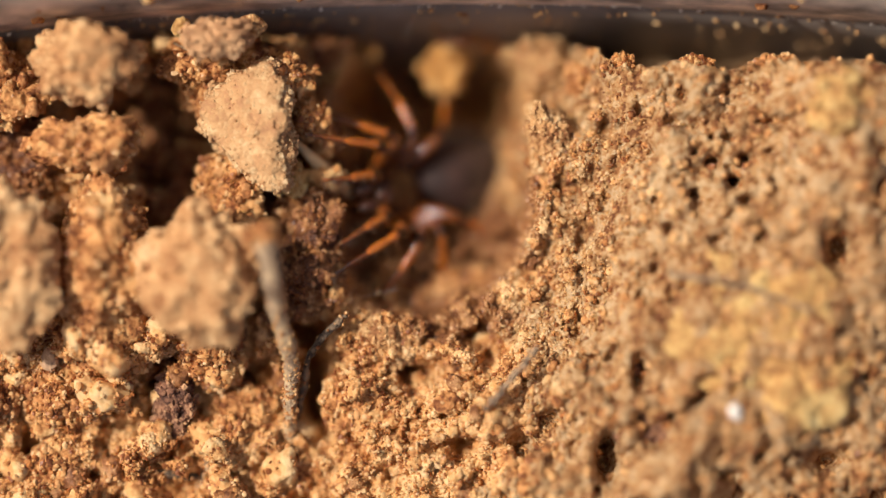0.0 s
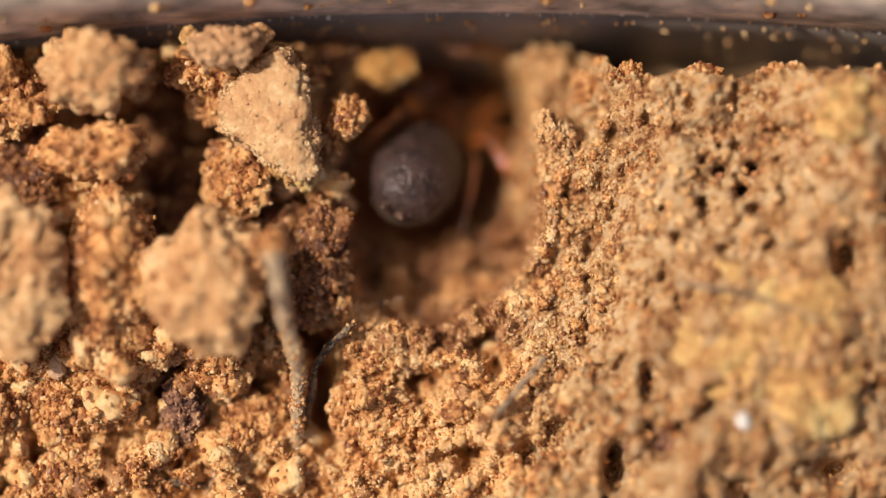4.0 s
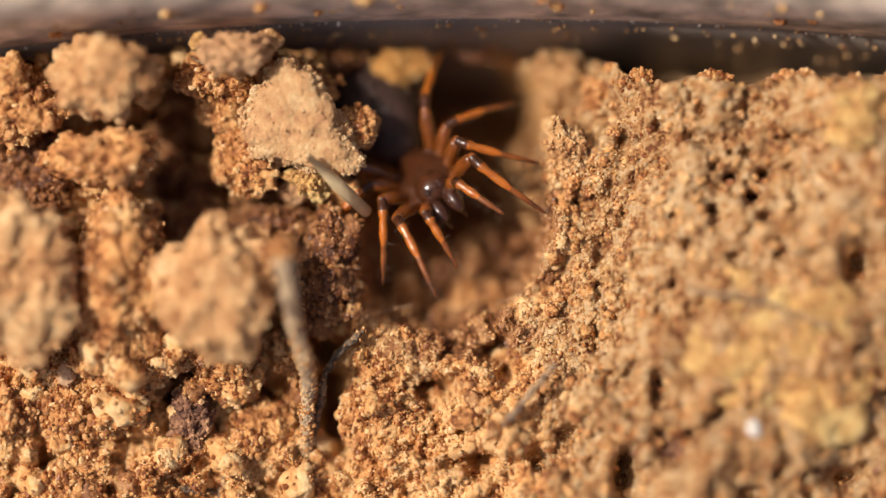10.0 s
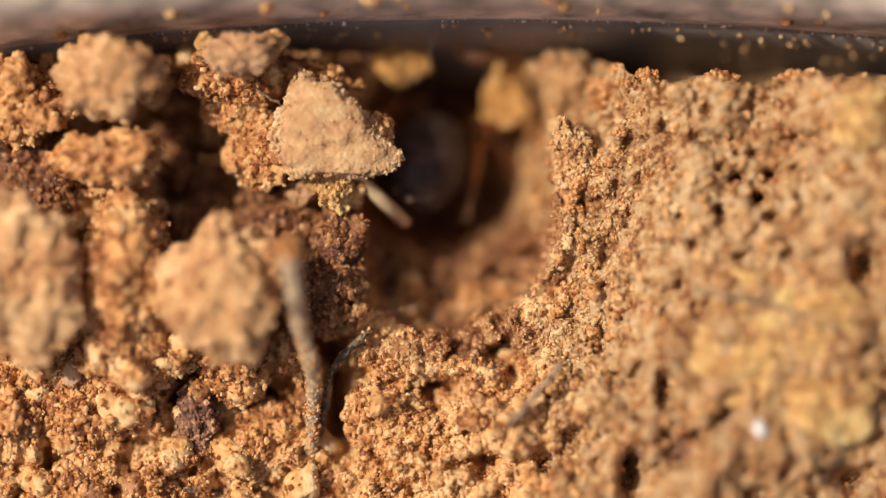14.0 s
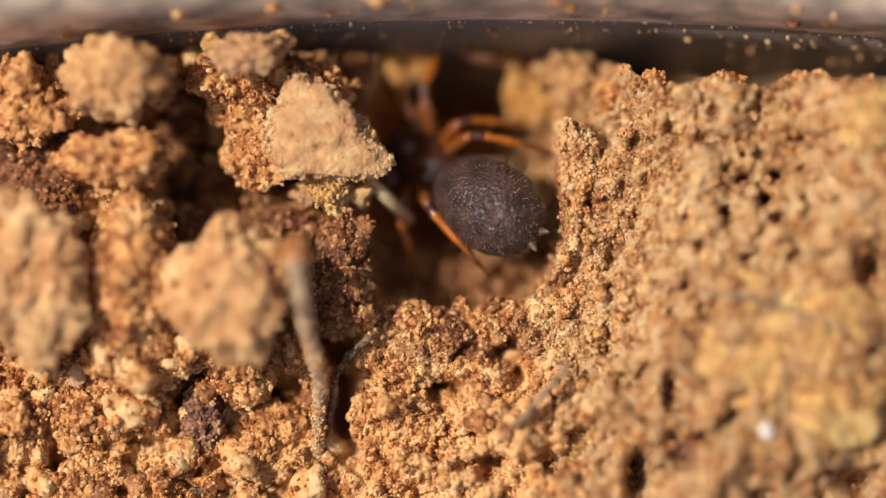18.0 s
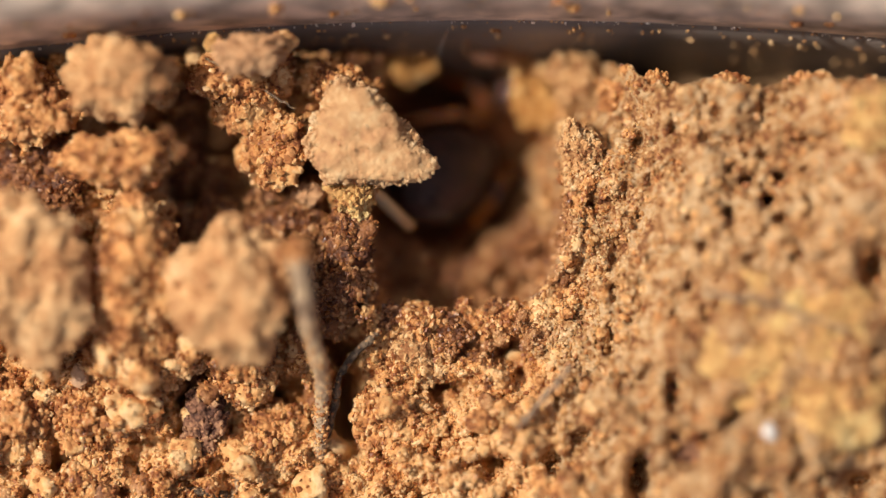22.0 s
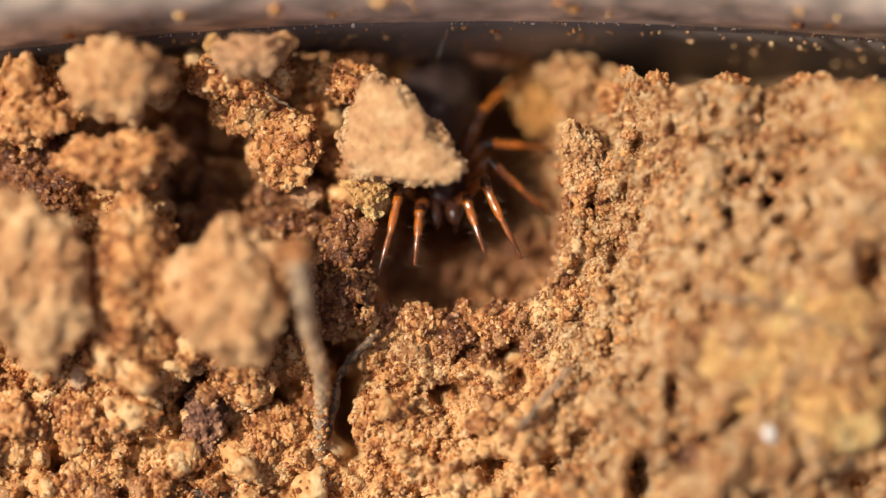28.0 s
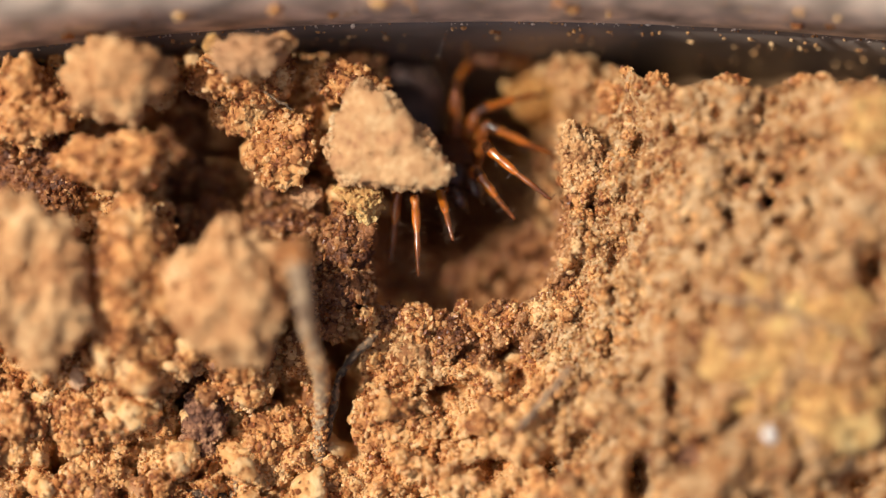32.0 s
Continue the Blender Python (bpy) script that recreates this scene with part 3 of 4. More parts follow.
    # reddish damp soil whose dark colour also holds the hollows' shade
    lay_clod("soil_clod", DARK_SOIL, "dark crumbly soil clod in a hollow, shade in its colour", 388, 378, -4.6, (1.7, 1.5, 1.2), 71, 0, 240)
    lay_clod("soil_clod", DARK_SOIL, "dark crumbly soil clod in a hollow, shade in its colour", 335, 405, -4.4, (1.5, 1.6, 1.2), 72, 0, 220)
    lay_clod("soil_clod", DARK_SOIL, "reddish crumbly soil clod in a hollow, shade in its colour", 462, 398, -4.0, (1.7, 1.4, 1.2), 73, 0, 260)
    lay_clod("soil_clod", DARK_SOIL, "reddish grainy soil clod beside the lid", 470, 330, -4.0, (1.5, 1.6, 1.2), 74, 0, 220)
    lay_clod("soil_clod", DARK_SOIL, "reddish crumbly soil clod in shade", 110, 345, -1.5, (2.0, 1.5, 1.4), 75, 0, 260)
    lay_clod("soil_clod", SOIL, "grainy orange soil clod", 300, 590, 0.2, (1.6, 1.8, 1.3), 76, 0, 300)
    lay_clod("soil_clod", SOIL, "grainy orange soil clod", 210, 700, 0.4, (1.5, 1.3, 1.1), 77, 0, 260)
    # shade deep between the clods, painted as dark soil
    lay_clod("soil_clod", DARK_SOIL, "dark crumbly soil clod deep in a hollow, shade in its colour", 322, 300, -6.0, (1.7, 2.0, 1.4), 101, 0, 260)
    lay_clod("soil_clod", DARK_SOIL, "dark crumbly soil clod deep in a hollow, shade in its colour", 318, 225, -7.0, (1.6, 2.2, 1.4), 102, 0, 260)
    lay_clod("soil_clod", DARK_SOIL, "dark crumbly soil clod deep in a hollow, shade in its colour", 385, 322, -6.5, (1.8, 1.4, 1.3), 103, 0, 260)
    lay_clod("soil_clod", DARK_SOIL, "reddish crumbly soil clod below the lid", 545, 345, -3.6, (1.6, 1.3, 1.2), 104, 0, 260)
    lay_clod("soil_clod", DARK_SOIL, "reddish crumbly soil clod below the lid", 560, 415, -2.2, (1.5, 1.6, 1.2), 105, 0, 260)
    lay_clod("soil_clod", SOIL, "grainy orange soil clod between larger ones", 105, 648, 1.0, (1.9, 1.5, 1.3), 94, 0, 300)
    lay_clod("soil_clod", SOIL, "grainy orange soil clod between larger ones", 180, 628, 1.4, (1.6, 1.7, 1.2), 95, 0, 300)
    lay_clod("soil_clod", SOIL, "grainy orange soil clod between larger ones", 262, 662, 1.2, (1.8, 1.2, 1.2), 96, 0, 280)
    lay_clod("soil_clod", PALE_SOIL, "pale grainy soil clod between larger ones", 330, 640, 1.2, (1.5, 1.4, 1.1), 97, 0, 260)
    lay_clod("soil_clod", SOIL, "small grainy soil clod under a larger one", 145, 585, 1.6, (1.2, 1.5, 1.1), 98, 0, 240)
    lay_clod("soil_clod", SOIL, "small grainy soil lump under the burrow", 705, 655, 0.2, (1.5, 1.1, 0.9), 78, 0, 240)
    lay_clod("soil_clod", SOIL, "grainy soil knob on the far edge", 1160, 158, 1.3, (0.9, 1.1, 0.8), 80, 0, 160)
    lay_clod("soil_clod", SOIL, "grainy soil knob on the far edge", 1290, 150, 2.1, (1.1, 0.7, 0.7), 81, 0, 160)
    lay_clod("soil_clod", SOIL, "grainy soil lump on the far edge", 1440, 155, 3.4, (1.6, 1.2, 1.1), 82, 0, 160)


def twigs():
    pts = [(522, 462, 9.5), (533, 520, 8.4), (548, 580, 6.6), (560, 640, 4.4), (568, 700, 2.2), (570, 760, 0.8), (560, 820, -0.6)]
    rng = np.random.RandomState(3)
    path, rad = [], []
    for k in range(60):
        s = k / 59 * (len(pts) - 1)
        i = min(int(s), len(pts) - 2)
        a, b = pts[i], pts[i + 1]
        w = s - i
        path.append(spot(*[a[j] * (1 - w) + b[j] * w for j in range(3)]) + Vector((math.sin(k * 0.23), math.cos(k * 0.31), 0)) * 0.00018 + Vector(rng.randn(3)) * 0.00003)
        rad.append((0.85 - 0.38 * k / 59) * MM * (1 + 0.1 * math.sin(k * 0.7) + 0.06 * math.sin(k * 1.9 + 1) + 0.03 * rng.randn()))
    rad[0] *= 0.5
    tw = tagged(new("twig", mesh_of("twig", *tube(path, rad, 10), BARK)), "grey-tan dry twig stuck in the soil", "twig")
    k = np.sqrt(rng.uniform(14 ** 2, 59.9 ** 2, 700)).astype(int)
    pp = np.array([path[i] + Vector(rng.randn(3)).normalized() * rad[i] for i in k])
    tagged(part("crust", mesh_of("crust", *blobs(pp, rng.uniform(0.07, 0.19, 700) * MM), GRAIN), tw, "sand grains clinging to the bark"), kind="stuff")
    for pts, r0, r1, mat, label in (
            ([(570, 800, -0.5), (590, 720, 0.6), (598, 670, 1.4), (625, 630, 1.9), (668, 592, 2.2)], 0.36, 0.24, ROOT, "thin dark root end standing out of a crack"),
            ([(400, 900, -0.5), (420, 860, 0.2), (412, 820, 0.6)], 0.3, 0.25, BARK, "short grey root standing in soil"),
            ([(240, 880, 0.2), (320, 872, 0.5), (400, 880, 0.2)], 0.4, 0.3, ROOT, "dark root lying in the soil"),
            ([(360, 105, 1.0), (430, 140, 1.2), (520, 195, 1.4)], 0.12, 0.08, ROOT, "thin dark root hair among clods"),
            ([(915, 765, 5.3), (960, 710, 5.4), (1008, 655, 5.2)], 0.34, 0.26, BARK, "grey twig lying on the soil"),
            ([(1240, 520, 8.7), (1380, 545, 9.2), (1500, 590, 9.3)], 0.2, 0.2, BARK, "thin grey stem lying on the clay")):
        path = []
        for k in range(24):
            s = k / 23 * (len(pts) - 1)
            i = min(int(s), len(pts) - 2)
            w = s - i
            path.append(spot(*[pts[i][j] * (1 - w) + pts[i + 1][j] * w for j in range(3)]) + Vector(rng.randn(3)) * 0.00005)
        rad = [(r0 + (r1 - r0) * k / 23) * MM * (1 + 0.15 * rng.randn()) for k in range(24)]
        rt = tagged(new("root", mesh_of("root", *tube(path, rad, 8), mat)), label, "root")
        k = rng.randint(0, 24, 70)
        pp = np.array([path[i] + Vector(rng.randn(3)).normalized() * rad[i] for i in k])
        tagged(part("crust", mesh_of("crust", *blobs(pp, rng.uniform(0.06, 0.16, 70) * MM * min(1, r0 / 0.3), rng=rng), GRAIN), rt, "sand grains clinging to the root"), kind="stuff")
    for u, v, h, r, mat, label in ((137, 669, 1.9, (0.7, 0.95, 0.5), PEBBLE, "small smooth pinkish pebble"),
                                   (378, 78, 3.0, (0.7, 0.7, 0.7), YELLOW_SOIL, "round pale sand bead"),
                                   (500, 75, 3.0, (1.1, 0.8, 0.8), PALE_SOIL, "smooth pale pebble among clods"),
                                   (1362, 768, 8.4, (0.5, 0.75, 0.4), QUARTZ, "tiny white quartz grain"),
                                   (80, 705, 0.8, (0.35, 0.3, 0.3), QUARTZ, "tiny white quartz grain"),
                                   (545, 345, -1.6, (1.3, 0.9, 0.8), PINK_SOIL, "small smooth pinkish pebble"),
                                   (1282, 722, 9.2, (0.9, 0.9, 0.7), PURPLE_SOIL, "grey pebble set in the soil"),
                                   (1185, 690, 8.0, (0.5, 0.6, 0.45), PURPLE_SOIL, "grey pebble set in the soil"),
                                   (850, 750, 3.2, (1.1, 0.9, 0.8), SOIL, "rounded orange soil pebble")):
        if u > 700:
            h = float(height(np.array([u * 1.0]), np.array([v * 1.0]))[0]) + 0.25
        ob = clod("pebble", mat, label, r, int(u + v), rough=0.12, grain=6, knobs=0, category="pebble", group="pebbles")
        ob.matrix_basis = Matrix.Translation(spot(u, v, h))


def tub():
    """A wide tub of dark plastic; only a stretch of its wall is near."""
    base = new("tub")
    base.location = (TUB_X, -0.308, 0)
    R = 325.8
    prof_wall = [(R - 6, -40), (R - 3.6, -16), (R - 2.2, -9), (R - 0.9, -3), (R - 0.25, -0.25), (R - 0.05, -0.08)]
    prof_ledge = [(R - 0.05, -0.08), (R + 0.06, 0.02), (R + 0.16, 0.1)]
    prof_rim = [(R + 0.16, 0.1), (R + 0.55, 3.5), (R + 1.5, 8), (R + 3.0, 11), (R + 9.5, 13), (R + 11, 10), (R + 9, -40)]
    angles = np.unique(np.concatenate([np.linspace(80, 100, 121), np.linspace(100, 440, 120)]))

    def ring(prof):
        a = np.radians(angles)
        v = np.concatenate([np.stack([r * np.cos(a), r * np.sin(a), np.full_like(a, z)], 1) for r, z in prof]) * MM
        n, f = len(a), []
        for i in range(len(prof) - 1):
            k = np.arange(n - 1) + i * n
            f += [np.stack([k, k + 1, k + n], 1), np.stack([k + 1, k + n + 1, k + n], 1)]
        return v, np.concatenate(f)
    part("wall", mesh_of("wall", *ring(prof_wall), PLASTIC), base, "black plastic wall in shade")
    part("ledge", mesh_of("ledge", *ring(prof_ledge), PLASTIC), base)
    part("rim", mesh_of("rim", *ring(prof_rim), DUSTY), base, "grey dusty plastic rim")
    tagged(base, "wide dark plastic tub with a dusty rim", "tub")
    # grains along the ledge and on the wall
    rng = np.random.RandomState(21)
    pts, rad = [], []
    for k in range(420):
        a = radians(90 + rng.uniform(-6.4, 6.4))
        if k < 250:
            r, z = R + rng.uniform(-0.1, 0.35), 0.1
            s = rng.uniform(0.03, 0.11) * (1.9 if rng.rand() < 0.07 else 1)
        else:
            w = rng.rand() ** 1.5
            r, z = R - 0.3 - 1.85 * w, -0.3 - 8.3 * w
            s = rng.uniform(0.08, 0.26)
        pts.append((r * math.cos(a) * MM + TUB_X, r * math.sin(a) * MM - 0.308, z * MM))
        rad.append(s * MM)
    me = mesh_of("ledge_grains", *blobs(np.array(pts), rad), [PALE_SOIL, QUARTZ], False)
    me.polygons.foreach_set("material_index", np.repeat((np.arange(len(pts)) < 130).astype(np.int32), len(ICO1[1])))
    tagged(new("ledge_grains", me), "pale sand grains stuck along the tub's wall", "grains", kind="stuff")
    pts, rad = [], []
    for k in range(44):
        a = radians(90 + rng.uniform(-6.4, 6.4))
        w = rng.rand()
        pts.append(((R + 0.65 + 0.75 * w) * math.cos(a) * MM + TUB_X, (R + 0.65 + 0.75 * w) * math.sin(a) * MM - 0.308, (3.4 + 5 * w) * MM))
        rad.append((0.12 + 0.42 * rng.rand() ** 2) * MM)
    tagged(new("rim_crumbs", mesh_of("rim_crumbs", *blobs(np.array(pts), rad, ICO2), SOIL)), "soil crumbs smeared on the tub's rim", "crumbs", kind="stuff")


def silk():
    rng = np.random.RandomState(8)
    for a, b in (((632, 395, 0.2), (652, 560, -0.5)), ((905, 545, -0.4), (975, 515, 0.3)), ((655, 570, -0.3), (760, 545, -0.6)), ((880, 590, -0.3), (870, 640, 0.2)), ((775, 100, -3), (800, 30, 0.5))):
        p, q = spot(*a), spot(*b)
        pts = [p.lerp(q, k / 9) + Vector((0, 0, -0.0003 * math.sin(k / 9 * 3.14))) + Vector(rng.randn(3)) * 0.00002 for k in range(10)]
        th = tagged(new("silk_thread", mesh_of("silk_thread", *tube(pts, [0.008 * MM] * 10, 5), SILK)), "fine pale silk thread across the burrow's mouth", "silk thread", "silk threads")
        k = rng.randint(0, 10, 7)
        tagged(part("crust", mesh_of("crust", *blobs(np.array([pts[i] for i in k]), rng.uniform(0.05, 0.1, 7) * MM, rng=rng), GRAIN), th, "sand grains hanging in the silk"), kind="stuff")


def ground():
    v = np.array([(-60, -60, -0.042), (60, -60, -0.042), (60, 60, -0.042), (-60, 60, -0.042)])
    tagged(new("ground", mesh_of("ground", v, [(0, 1, 2), (0, 2, 3)], DARK_SOIL)), "brown earth around the tub", "ground", kind="structure")


# ---- spider ----
def ellipsoid(c, r, shape=ICO3, wob=0.0, seed=0):
    v, f = shape
    return v * (1 + wob * fbm(v * 2 + seed, 2)[:, None]) * np.array(r) * MM + np.array(c) * MM, f


def hairs(surface, n, length, rng, back=(0, -0.6, 0.2), thick=0.025):
    """Short bristles standing out of a convex surface."""
    v, f = surface
    c = v.mean(0)
    out = []
    for i in rng.randint(0, len(v), n):
        d = Vector(v[i] - c).normalized() + Vector(back) + Vector(rng.randn(3)) * 0.15
        d.normalize()
        ln = length * rng.uniform(0.6, 1.3) * MM
        out.append(tube([v[i], Vector(v[i]) + d * ln], [thick * MM, thick * 0.3 * MM], 3, False))
    return join(out)


def spider():
    """Head towards +y, back towards +z, origin at the waist."""
    rng = np.random.RandomState(9)
    s = tagged(new("trapdoor_spider"), "dark-bodied spider with glossy amber legs working in its burrow", "spider")
    v, f = ICO5
    ab = v.copy()
    ab[:, 0] *= 3.62 * (1 - 0.14 * ab[:, 1])
    ab[:, 2] *= 3.55 * (1 - 0.1 * ab[:, 1])
    ab[:, 1] = ab[:, 1] * 5.5 - 5.3
    ab = ab * (1 + 0.012 * fbm(ab * 2.2, 2)[:, None]) * MM
    abdomen = part("abdomen", mesh_of("abdomen", ab, f, ABDOMEN), s, "dark purplish-brown velvety abdomen")
    back = ab[ab[:, 1] < -0.003]
    part("bristles", mesh_of("bristles", *hairs((back, None), 700, 0.42, rng, (0, -0.9, 0.1), 0.016), HAIR), abdomen, "short pale bristles")
    for x, ln, r in ((-0.55, 2.0, 0.36), (0.55, 2.0, 0.36), (-0.3, 0.9, 0.25), (0.3, 0.9, 0.25)):
        z = -0.9 if ln > 1 else -1.3
        pts = [(x * MM, -9.9 * MM, z * MM), (x * 1.3 * MM, (-10.4 - ln * 0.3) * MM, (z + 0.2) * MM), (x * 1.6 * MM, (-10.4 - ln * 0.7) * MM, (z + 0.6) * MM)]
        part("spinneret", mesh_of("spinneret", *tube(pts, [r * MM, r * 0.8 * MM, r * 0.35 * MM], 8), SPINNER), abdomen, "buff finger-like spinneret")
    part("carapace", mesh_of("carapace", *join([ellipsoid((0, 2.7, 0), (2.5, 3.0, 1.25), ICO3, 0.03), ellipsoid((0, 4.2, 0.45), (1.5, 1.5, 1.1))]), CHESTNUT), s, "smooth amber carapace")
    eyes = [ellipsoid((x, 4.9 + y, 1.45), (0.2, 0.2, 0.16), ICO2) for x, y in ((-0.25, 0.1), (0.25, 0.1), (-0.6, 0.25), (0.6, 0.25), (-0.6, -0.15), (0.6, -0.15))]
    part("eyes", mesh_of("eyes", *join(eyes), FANG), s, "cluster of small black eyes")
    for x in (-0.75, 0.75):
        ch = part("chelicera", mesh_of("chelicera", *ellipsoid((x, 6.0, 0.1), (0.72, 1.5, 0.95)), FANG), s, "dark glossy jaw")
        part("fang", mesh_of("fang", *tube([(x * MM, 7.3 * MM, 0), (x * MM, 7.5 * MM, -0.8 * MM), (x * MM, 6.9 * MM, -1.6 * MM)], [0.22 * MM, 0.16 * MM, 0.04 * MM], 7), FANG), ch, "curved black fang")
    legs = []
    for side in (-1, 1):
        for k, (y, scale, yaw) in enumerate(((5.0, 0.72, 72), (4.3, 1.05, 50), (3.3, 0.98, 20), (2.2, 0.92, -18), (1.2, 1.1, -52))):
            g = scale * 0.98
            nm = "pedipalp" if k == 0 else "leg"
            femur = join([tube([(0, 0, 0), (0.9 * g * MM, 0, 0.35 * g * MM), (2.2 * g * MM, 0, 0.95 * g * MM), (3.1 * g * MM, 0, 1.2 * g * MM), (3.4 * g * MM, 0, 1.25 * g * MM)],
                               [0.45 * MM, 0.56 * MM, 0.58 * MM, 0.5 * MM, 0.36 * MM], 12), ellipsoid((3.4 * g, 0, 1.25 * g), (0.42, 0.42, 0.42), ICO2)])
            ob = part(nm, mesh_of(nm, *femur, UMBER), s, "glossy amber leg")
            pts = [(0, 0, 0), (0.5 * g, 0, 0.05 * g), (1.1 * g, 0, -0.08 * g), (1.5 * g, 0, -0.25 * g), (1.65 * g, 0, -0.34 * g), (2.2 * g, 0, -0.7 * g), (3.0 * g, 0, -1.2 * g), (3.3 * g, 0, -1.4 * g),
                   (3.5 * g, 0, -1.55 * g), (4.2 * g, 0, -2.15 * g), (4.9 * g, 0, -2.8 * g), (5.1 * g, 0, -3.0 * g), (5.6 * g, 0, -3.45 * g), (6.0 * g, 0, -3.8 * g)]
            shin = (0.38, 0.44, 0.45, 0.38, 0.31, 0.38, 0.35, 0.27, 0.23, 0.26, 0.22, 0.17, 0.17, 0.08)
            tv, tf = tube([Vector(p) * MM for p in pts], [r * MM for r in shin], 12)
            spines = []
            for _ in range(90):
                w = rng.uniform(1.5, 12.9)
                i = min(int(w), 12)
                p = Vector(pts[i]).lerp(Vector(pts[i + 1]), w - i)
                d = Vector((rng.uniform(0, 0.5), rng.randn(), rng.randn())).normalized()
                spines.append(tube([p * MM, (p + d * rng.uniform(0.6, 1.05)) * MM], [0.028 * MM, 0.008 * MM], 3, False))
            lv, lf = join([(tv, tf)] + spines)
            me = mesh_of("lower_leg", lv, lf, [AMBER, DARK_HAIR, CHESTNUT, UMBER])
            idx = np.zeros(len(lf), np.int32)
            idx[len(tf):] = 1
            idx[8 * 24:len(tf)] = 3
            idx[:2 * 24] = 2
            me.polygons.foreach_set("material_index", idx)
            low = part("lower_leg", me, ob, "bristly amber shin")
            low.location = (3.4 * g * MM, 0, 1.25 * g * MM)
            legs.append((ob, low, side, k, Vector((side * (1.0 if k == 0 else 1.9 - 0.1 * abs(k - 2)) * MM, y * MM, -0.2 * MM)), yaw, low.location.copy()))
    return s, legs


# ---- build ----
soil_sheet()
ground()
tub()
clods()
twigs()
silk()
loose_soil()
SPIDER, LEGS = spider()
LID = clod("burrow_lid", LID_SOIL, "pale flat angular chip of soil used as the burrow's lid", (6.2, 5.6, 1.3), 47, rough=0.2, grain=700, knobs=90, faces=((38, 3.1), (75, 4.2), (150, 3.9), (200, 3.9), (-92, 2.9), (-60, 4.7), (-28, 5.5), (-140, 3.9)), edge_only=True, category="soil chip", group="lid pieces")
LUMP = clod("soil_clod", YELLOW_SOIL, "small yellowish soil lump hanging under the lid", (1.7, 1.5, 1.2), 48, cuts=3, knobs=30, grain=110, group="lid pieces")
CLUSTER = clod("soil_clod", SOIL, "cluster of orange-brown grains bound to the lid", (2.5, 2.9, 1.8), 49, grain=560, group="lid pieces")
TOPCHIP = clod("soil_clod", SOIL, "orange soil clod dragged along with the lid", (2.8, 1.5, 1.3), 50, grain=260, group="lid pieces")
BIT = clod("soil_clod", SOIL, "small grainy soil clod at the lid's edge", (1.5, 1.7, 1.2), 53, grain=240, group="lid pieces")
GEM = clod("soil_clod", OCHRE, "yellowish clay lump placed by the spider", (2.1, 2.4, 1.6), 51, cuts=3, grain=120, group="placed lumps")
FAR = clod("soil_clod", OCHRE, "yellowish soil lump beyond the burrow", (2.0, 1.4, 1.2), 52, grain=100, group="placed lumps")
HEAP = [(clod("soil_clod", SOIL if k % 3 else DARK_SOIL, "small grainy soil lump pushed up to the burrow's lip", (1.0 + 0.5 * (k * 7 % 5) / 4, 0.8 + 0.3 * (k * 3 % 4) / 3, 0.75), 110 + k, grain=170, knobs=50, group="pushed lumps"), u, k)
        for k, u in enumerate((690, 722, 752, 785, 818, 850, 878, 908, 735, 800, 862, 930))]
STRAW = tagged(new("straw", mesh_of("straw", *tube([(-1.2 * MM, 1.2 * MM, 0.6 * MM), (1.0 * MM, -1.0 * MM, -0.9 * MM), (3.3 * MM, -3.2 * MM, -3.6 * MM)], [0.22 * MM, 0.56 * MM, 0.5 * MM], 10), STRAW_SKIN)), "pale straw piece under the lid", "straw")

